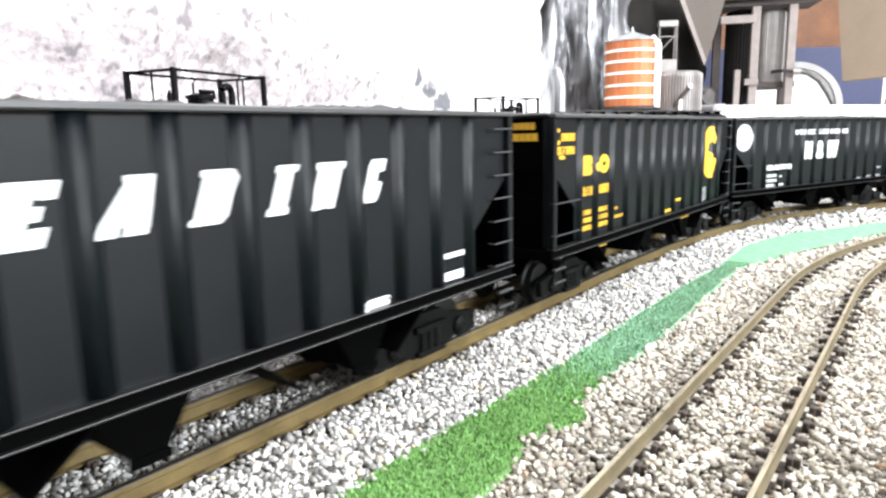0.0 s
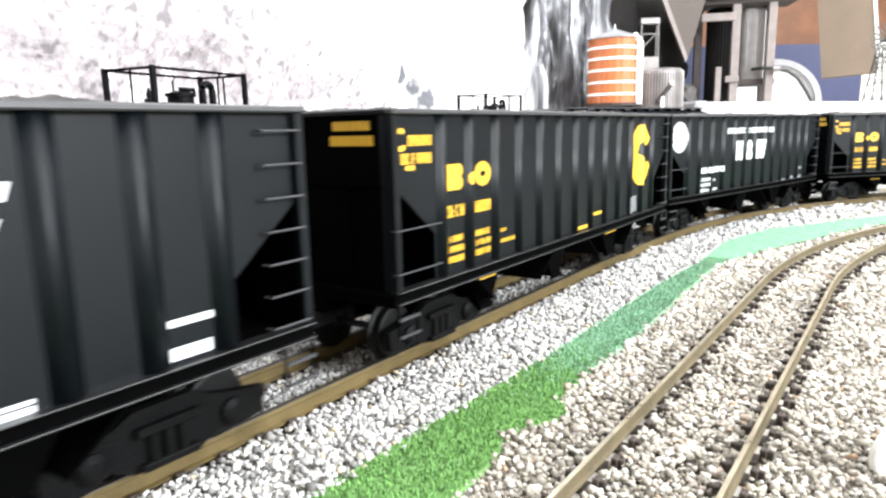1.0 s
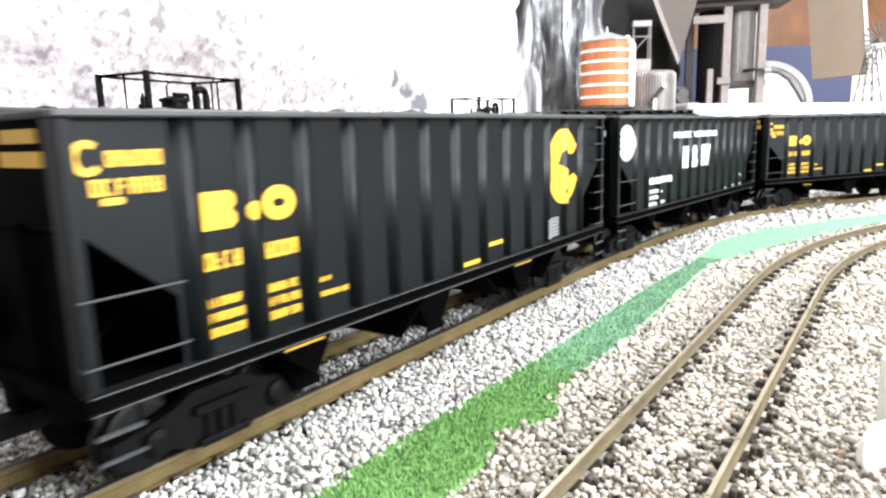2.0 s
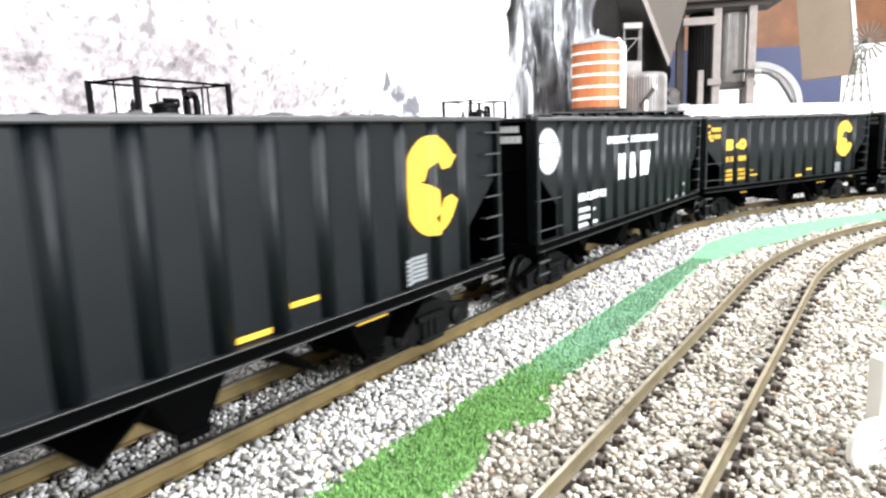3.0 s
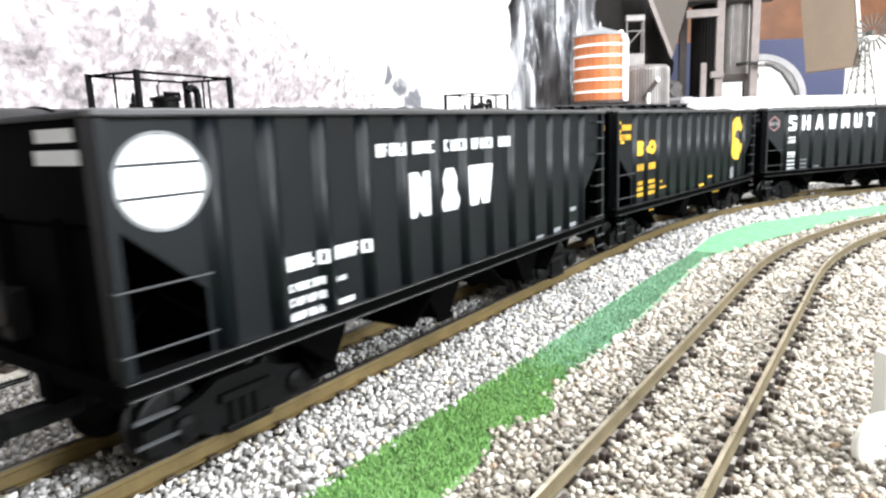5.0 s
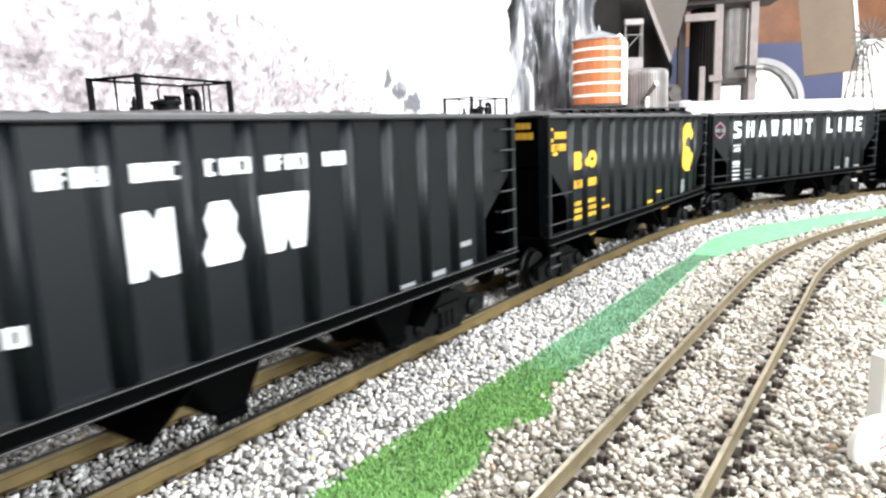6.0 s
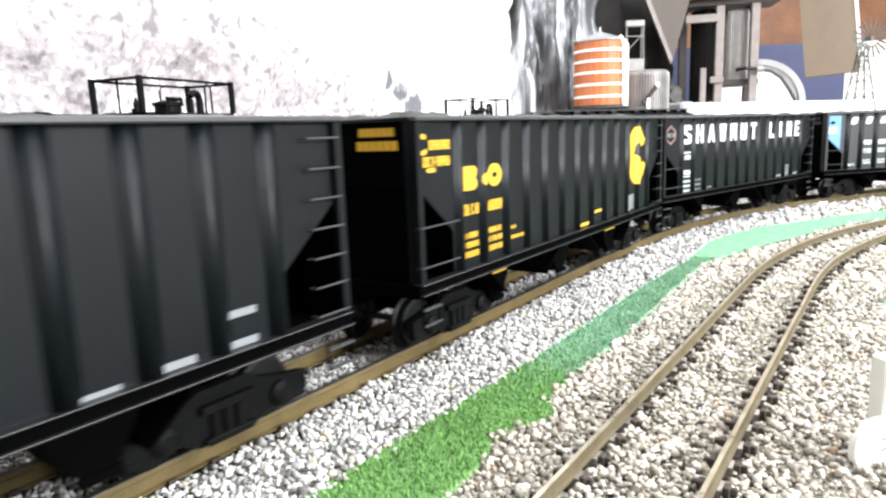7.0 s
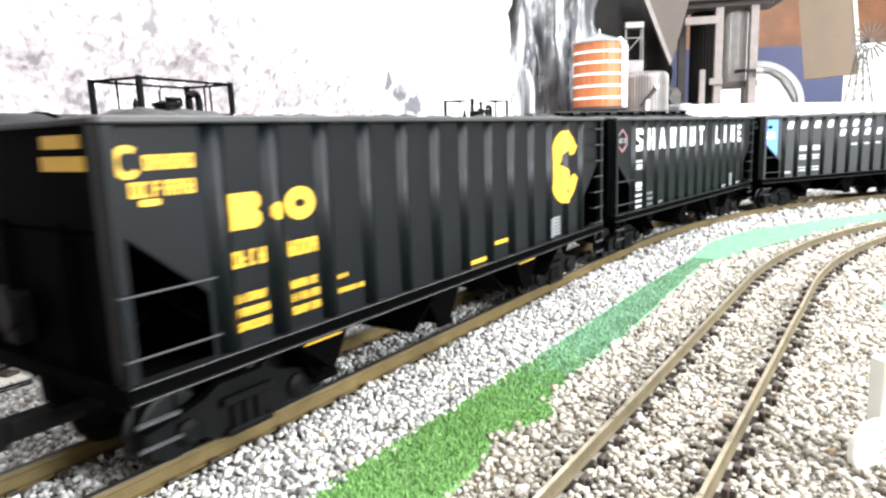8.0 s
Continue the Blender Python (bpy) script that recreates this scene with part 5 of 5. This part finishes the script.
def make_ladder_stand():
    base = new("ladder_stand")
    base.location = (0.580, 2.00, 0)
    tagged(base, "small white step ladder stand beside the metal tank", "ladder")
    bm = bmesh.new()
    for e in (-1, 1):
        tube(bm, [(e * 0.030, 0.0, -0.0125), (e * 0.024, 0.0, 0.425)], 0.0026, 6)
        tube(bm, [(e * 0.030, 0.05, -0.0125), (e * 0.022, 0.01, 0.425)], 0.0025, 6)
    part("legs", bm, M_GALV, base)
    bm = bmesh.new()
    tube(bm, [(-0.028, 0, 0), (0.028, 0, 0)], 0.0018, 6)
    step = part("step", bm, M_GALV, base)
    step.location = (0, 0, 0.20)
    for z in (0.235, 0.385):
        again(step, Matrix.Translation((0, 0, z)))
    bm = bmesh.new()
    tube(bm, [(-0.026, 0.0, 0.340), (0.026, 0.0, 0.395)], 0.0015, 6)
    part("brace", bm, M_GALV, base)
    bm = bmesh.new()
    box(bm, -0.028, 0.028, -0.004, 0.014, 0.412, 0.430, 0.002)
    part("top_plate", bm, M_GALV, base)
    bm = bmesh.new()
    box(bm, -0.028, 0.028, -0.004, 0.014, 0.262, 0.322, 0.002)
    part("front_panel", bm, M_GALV, base)


def make_silo_tower():
    base = new("silo_tower")
    base.matrix_basis = pose(0.935, 2.24, 0, 0, 0, -12)
    tagged(base, "timber tower with flat roof round two corrugated silos", "tower")
    for x, y, m in ((-0.025, -0.09, M_PALEWOOD), (0.078, -0.09, M_PALEWOOD), (-0.125, -0.02, M_DARKWOOD), (-0.03, 0.09, M_DARKWOOD), (0.10, 0.09, M_DARKWOOD)):
        bm = bmesh.new()
        box(bm, x - 0.012, x + 0.012, y - 0.012, y + 0.012, 0.187, 0.505, 0.0015)
        part("post", bm, m, base)
    bm = bmesh.new()
    box(bm, -0.175, 0.175, -0.13, 0.13, 0.505, 0.525, 0.002)
    box(bm, -0.155, 0.130, -0.105, -0.085, 0.487, 0.505, 0.002)
    part("roof", bm, M_DARKWOOD, base)
    bm = bmesh.new()
    box(bm, -0.13, -0.03, -0.110, -0.100, 0.438, 0.462, 0.002)
    part("cross_beam", bm, M_PALEWOOD, base)
    bm = bmesh.new()
    box(bm, -0.052, -0.012, -0.112, -0.1025, 0.252, 0.272, 0.002)
    part("cross_beam", bm, M_PALEWOOD, base)
    bm = bmesh.new()
    box(bm, -0.082, -0.064, -0.112, -0.098, 0.187, 0.300, 0.002)
    part("short_post", bm, M_PALEWOOD, base)
    bm = bmesh.new()
    corrugated(bm, 0.039, 0.262, 0.470, 38, 0.0018, 0.012)
    sh = part("silo", bm, M_GALV, base, "pale corrugated silo")
    sh.location = (0.034, -0.035, 0)
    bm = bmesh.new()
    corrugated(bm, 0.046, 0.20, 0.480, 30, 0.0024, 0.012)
    # rear silo takes the near-black, so its shadow is in the colour
    sh = part("silo", bm, M_SHADEDARK, base, "silo with its shadow put into a near-black colour")
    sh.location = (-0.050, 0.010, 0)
    bm = bmesh.new()
    box(bm, -0.02, 0.10, -0.075, 0.06, 0.244, 0.262, 0.002)
    part("floor_beam", bm, M_DARKWOOD, base)
    bm = bmesh.new()
    tube(bm, [(0.034, -0.074, 0.292), (0.055, -0.108, 0.292), (0.085, -0.118, 0.288), (0.125, -0.118, 0.279), (0.155, -0.115, 0.258), (0.180, -0.112, 0.222), (0.200, -0.110, 0.187)], 0.0055, 10)
    part("hose", bm, M_HOSE, base, "black bent hose")
    bm = bmesh.new()
    lathe(bm, [(0.010, -0.010), (0.010, 0.010)], 12, "x", Matrix.Translation((0.092, -0.118, 0.287)))
    part("hose_clamp", bm, M_GALV, base)


def make_dock():
    base = new("loading_dock")
    base.matrix_basis = pose(0.700, 1.955, 0, 0, 0, 26)
    tagged(base, "long white plaster loading dock with grey end", "dock")
    bm = bmesh.new()
    box(bm, 0.055, 0.92, 0.0, 0.52, -0.0125, 0.187, 0.002)
    part("platform", bm, M_PLASTER, base)
    bm = bmesh.new()
    box(bm, 0.0, 0.054, -0.01, 0.40, -0.0125, 0.191, 0.008)
    part("end_block", bm, M_CONC, base, "rounded grey end block")


def make_arch():
    base = new("arched_shed")
    base.matrix_basis = pose(1.175, 2.50, 0, 0, 0, -20)
    tagged(base, "white plaster shed with grey arched roof", "shed")
    bm = bmesh.new()
    n = 24
    out = [(0.158 * math.cos(k * math.pi / n), 0.187 + 0.16 * math.sin(k * math.pi / n)) for k in range(n + 1)]
    inn = [(0.138 * math.cos(k * math.pi / n), 0.187 + 0.14 * math.sin(k * math.pi / n)) for k in range(n, -1, -1)]
    for k in range(n):
        prism(bm, [out[k], out[k + 1], inn[n - k - 1], inn[n - k]], -0.06, 0.2)
    bmesh.ops.remove_doubles(bm, verts=bm.verts[:], dist=0.0001)
    part("arched_roof", bm, M_CONC, base)
    bm = bmesh.new()
    prism(bm, [(x * 0.99, 0.187 + (z - 0.187) * 0.99) for x, z in reversed(inn)], -0.035, 0.19)
    part("front_wall", bm, M_PLASTER, base)


def make_windmill():
    base = new("windmill")
    base.location = (1.50, 2.40, 0)
    tagged(base, "pale model farm windmill with lattice tower", "windmill")
    hub = 0.395
    legs = [((-0.062, -0.05), 0.006), ((0.062, -0.05), 0.006), ((0.062, 0.05), 0.006), ((-0.062, 0.05), 0.006)]

    def leg(i, z):
        (x, y), _ = legs[i]
        f = 1 - 0.9 * max(0, z) / hub
        return (x * f, y * f, z)
    for i in range(4):
        bm = bmesh.new()
        tube(bm, [leg(i, -0.0125), leg(i, hub - 0.01)], 0.0026, 6)
        part("leg", bm, M_LATTICE, base)
    bm = bmesh.new()
    zs = [0.0, 0.075, 0.14, 0.20, 0.255, 0.305, 0.35]
    for a, b in zip(zs[:-1], zs[1:]):
        for i in range(4):
            j = (i + 1) % 4
            tube(bm, [leg(i, a), leg(j, b)], 0.0013, 5)
            tube(bm, [leg(j, a), leg(i, b)], 0.0013, 5)
            tube(bm, [leg(i, b), leg(j, b)], 0.0013, 5)
    part("lattice", bm, M_LATTICE, base)
    bm = bmesh.new()
    lathe(bm, [(0.008, -0.03), (0.008, 0.02)], 10, "y", Matrix.Translation((0, -0.02, hub)))
    part("hub", bm, M_LATTICE, base)
    bm = bmesh.new()
    box(bm, 0.024, 0.066, -0.0006, 0.0006, -0.0038, 0.0038, 0.0, Matrix.Rotation(0.5, 4, "X"))
    tube(bm, [(0, 0, 0), (0.064, 0, 0)], 0.0008, 5)
    bl = part("blade", bm, M_LATTICE, base)
    for i in range(18):
        m = Matrix.Translation((0, -0.045, hub)) @ Matrix.Rotation(i * math.tau / 18, 4, "Y")
        if i:
            again(bl, m)
        else:
            bl.matrix_basis = m


def make_signal_post():
    base = new("trackside_sign")
    base.matrix_basis = pose(0.1685, 0.243, 0, 0, 0, 12)
    tagged(base, "white plastic trackside post with round disc and pale red mark", "sign post")
    bm = bmesh.new()
    lathe(bm, [(0.0118, -0.002), (0.0126, -0.0014), (0.0126, 0.0014), (0.0118, 0.002)], 36, "y", Matrix.Translation((0, 0, -0.003)))
    part("disc", bm, M_WPLASTIC, base)
    bm = bmesh.new()
    box(bm, 0.0035, 0.018, 0.002, 0.010, -0.0125, 0.0325, 0.0008)
    part("post", bm, M_WPLASTIC, base)
    bm = bmesh.new()
    box(bm, -0.004, 0.020, -0.001, 0.014, -0.0125, -0.0105, 0.0005)
    part("foot", bm, M_WPLASTIC, base)
    bm = bmesh.new()
    for z in (0.000, -0.0045):
        tube(bm, [(0.002 + 0.003 * math.cos(a), -0.0021, z + 0.002 * math.sin(a)) for a in (math.radians(d) for d in range(150, -91, -30))], 0.0004, 5)
    part("mark", bm, M_PINK, base, "pale red mark")


def make_boards():
    bm = bmesh.new()
    prism(bm, [(0.022, 0.315), (0.228, 0.327), (0.030, 1.9), (-0.161, 1.9)], 0.0, 0.10)
    b = tagged(mesh_object("hanging_board", bm, M_PANEL), "wide brown board hanging down from the ceiling", "board")
    b.matrix_basis = pose(1.635, 3.06, 0, 0, 0, -30)
    bm = bmesh.new()
    prism(bm, [(0.229, 0.327), (0.243, 0.328), (0.046, 1.9), (0.031, 1.9)], -0.004, 0.10)
    b = tagged(mesh_object("board_edge", bm, M_BAND), "white edge trim of the brown board", "trim")
    b.matrix_basis = pose(1.635, 3.06, 0, 0, 0, -30)
    bm = bmesh.new()
    prism(bm, [(0.0, 0.535), (0.087, 0.327), (0.095, 0.327), (0.150, 0.535)], 0.0, 0.03)
    b = tagged(mesh_object("sloping_board", bm, M_SLOPE), "grey-brown board sloping down behind the tower", "board")
    b.matrix_basis = pose(0.640, 2.12, 0)
    bm = bmesh.new()
    prism(bm, [(-0.010, 0.535), (0.084, 0.313), (0.090, 0.327), (0.005, 0.535)], -0.012, -0.002)
    b = tagged(mesh_object("board_trim", bm, M_PALEWOOD), "pale edge of the sloping board", "trim")
    b.matrix_basis = pose(0.640, 2.12, 0)


def make_clutter():
    rng = random.Random(5)
    # irregular lumps stand in for unidentified dark clutter
    for i in range(9):
        bm = bmesh.new()
        bmesh.ops.create_icosphere(bm, subdivisions=2, radius=rng.uniform(0.022, 0.04))
        for v in bm.verts:
            v.co *= 1 + 0.5 * noise.noise(v.co * 40 + Vector((i * 7, 0, 0)))
        ob = tagged(mesh_object("coal_lump", bm, M_JUNK), "dark rough lump of clutter heaped beside the tower", "coal", "coal heap")
        ob.location = (0.69 + 0.035 * (i % 3) + rng.uniform(-0.01, 0.01), 2.19 + rng.uniform(-0.02, 0.02), 0.01 + 0.042 * (i // 3) * 1.4 + 0.09)
    # plain block added to carry the lumps
    bm = bmesh.new()
    box(bm, 0.64, 0.83, 2.14, 2.24, -0.0125, 0.075, 0.003)
    tagged(mesh_object("coal_bin", bm, M_DARKWOOD), "plain dark timber block added under the clutter", "bin")


make_water_barrel()
make_galvanised_tank()
make_ladder_stand()
make_silo_tower()
make_dock()
make_arch()
make_windmill()
make_signal_post()
make_boards()
make_clutter()


# ---- what moves: the train and its wheels ----
def motions():
    for i, car in enumerate(CARS):
        rows = [(k * 0.2, on_track(OUTER, train_at(k * 0.2) + i * PITCH, 0.135)) for k in range(41)]
        walk(car, rows)
        walk(LOADS[i], rows)
        for truck in [c for c in car.children if c.name.startswith("truck")]:
            u = truck.location.x
            rows = []
            for k in range(41):
                t = k * 0.2
                s = train_at(t) + i * PITCH
                a = line_at(OUTER, s + u)[2] - math.atan2(*reversed([p - q for p, q in zip(line_at(OUTER, s + 0.135)[:2], line_at(OUTER, s - 0.135)[:2])]))
                rows.append((t, pose(u, 0, 0, 0, 0, math.degrees(a))))
            walk(truck, rows)
            for ws in [c for c in truck.children if c.name.startswith("wheelset")]:
                x = ws.location.x
                walk(ws, [(k * 0.1, Matrix.Translation((x, 0, 0.0147)) @ Matrix.Rotation((train_at(k * 0.1) - train_at(0)) / 0.0147, 4, "Y")) for k in range(81)])


motions()
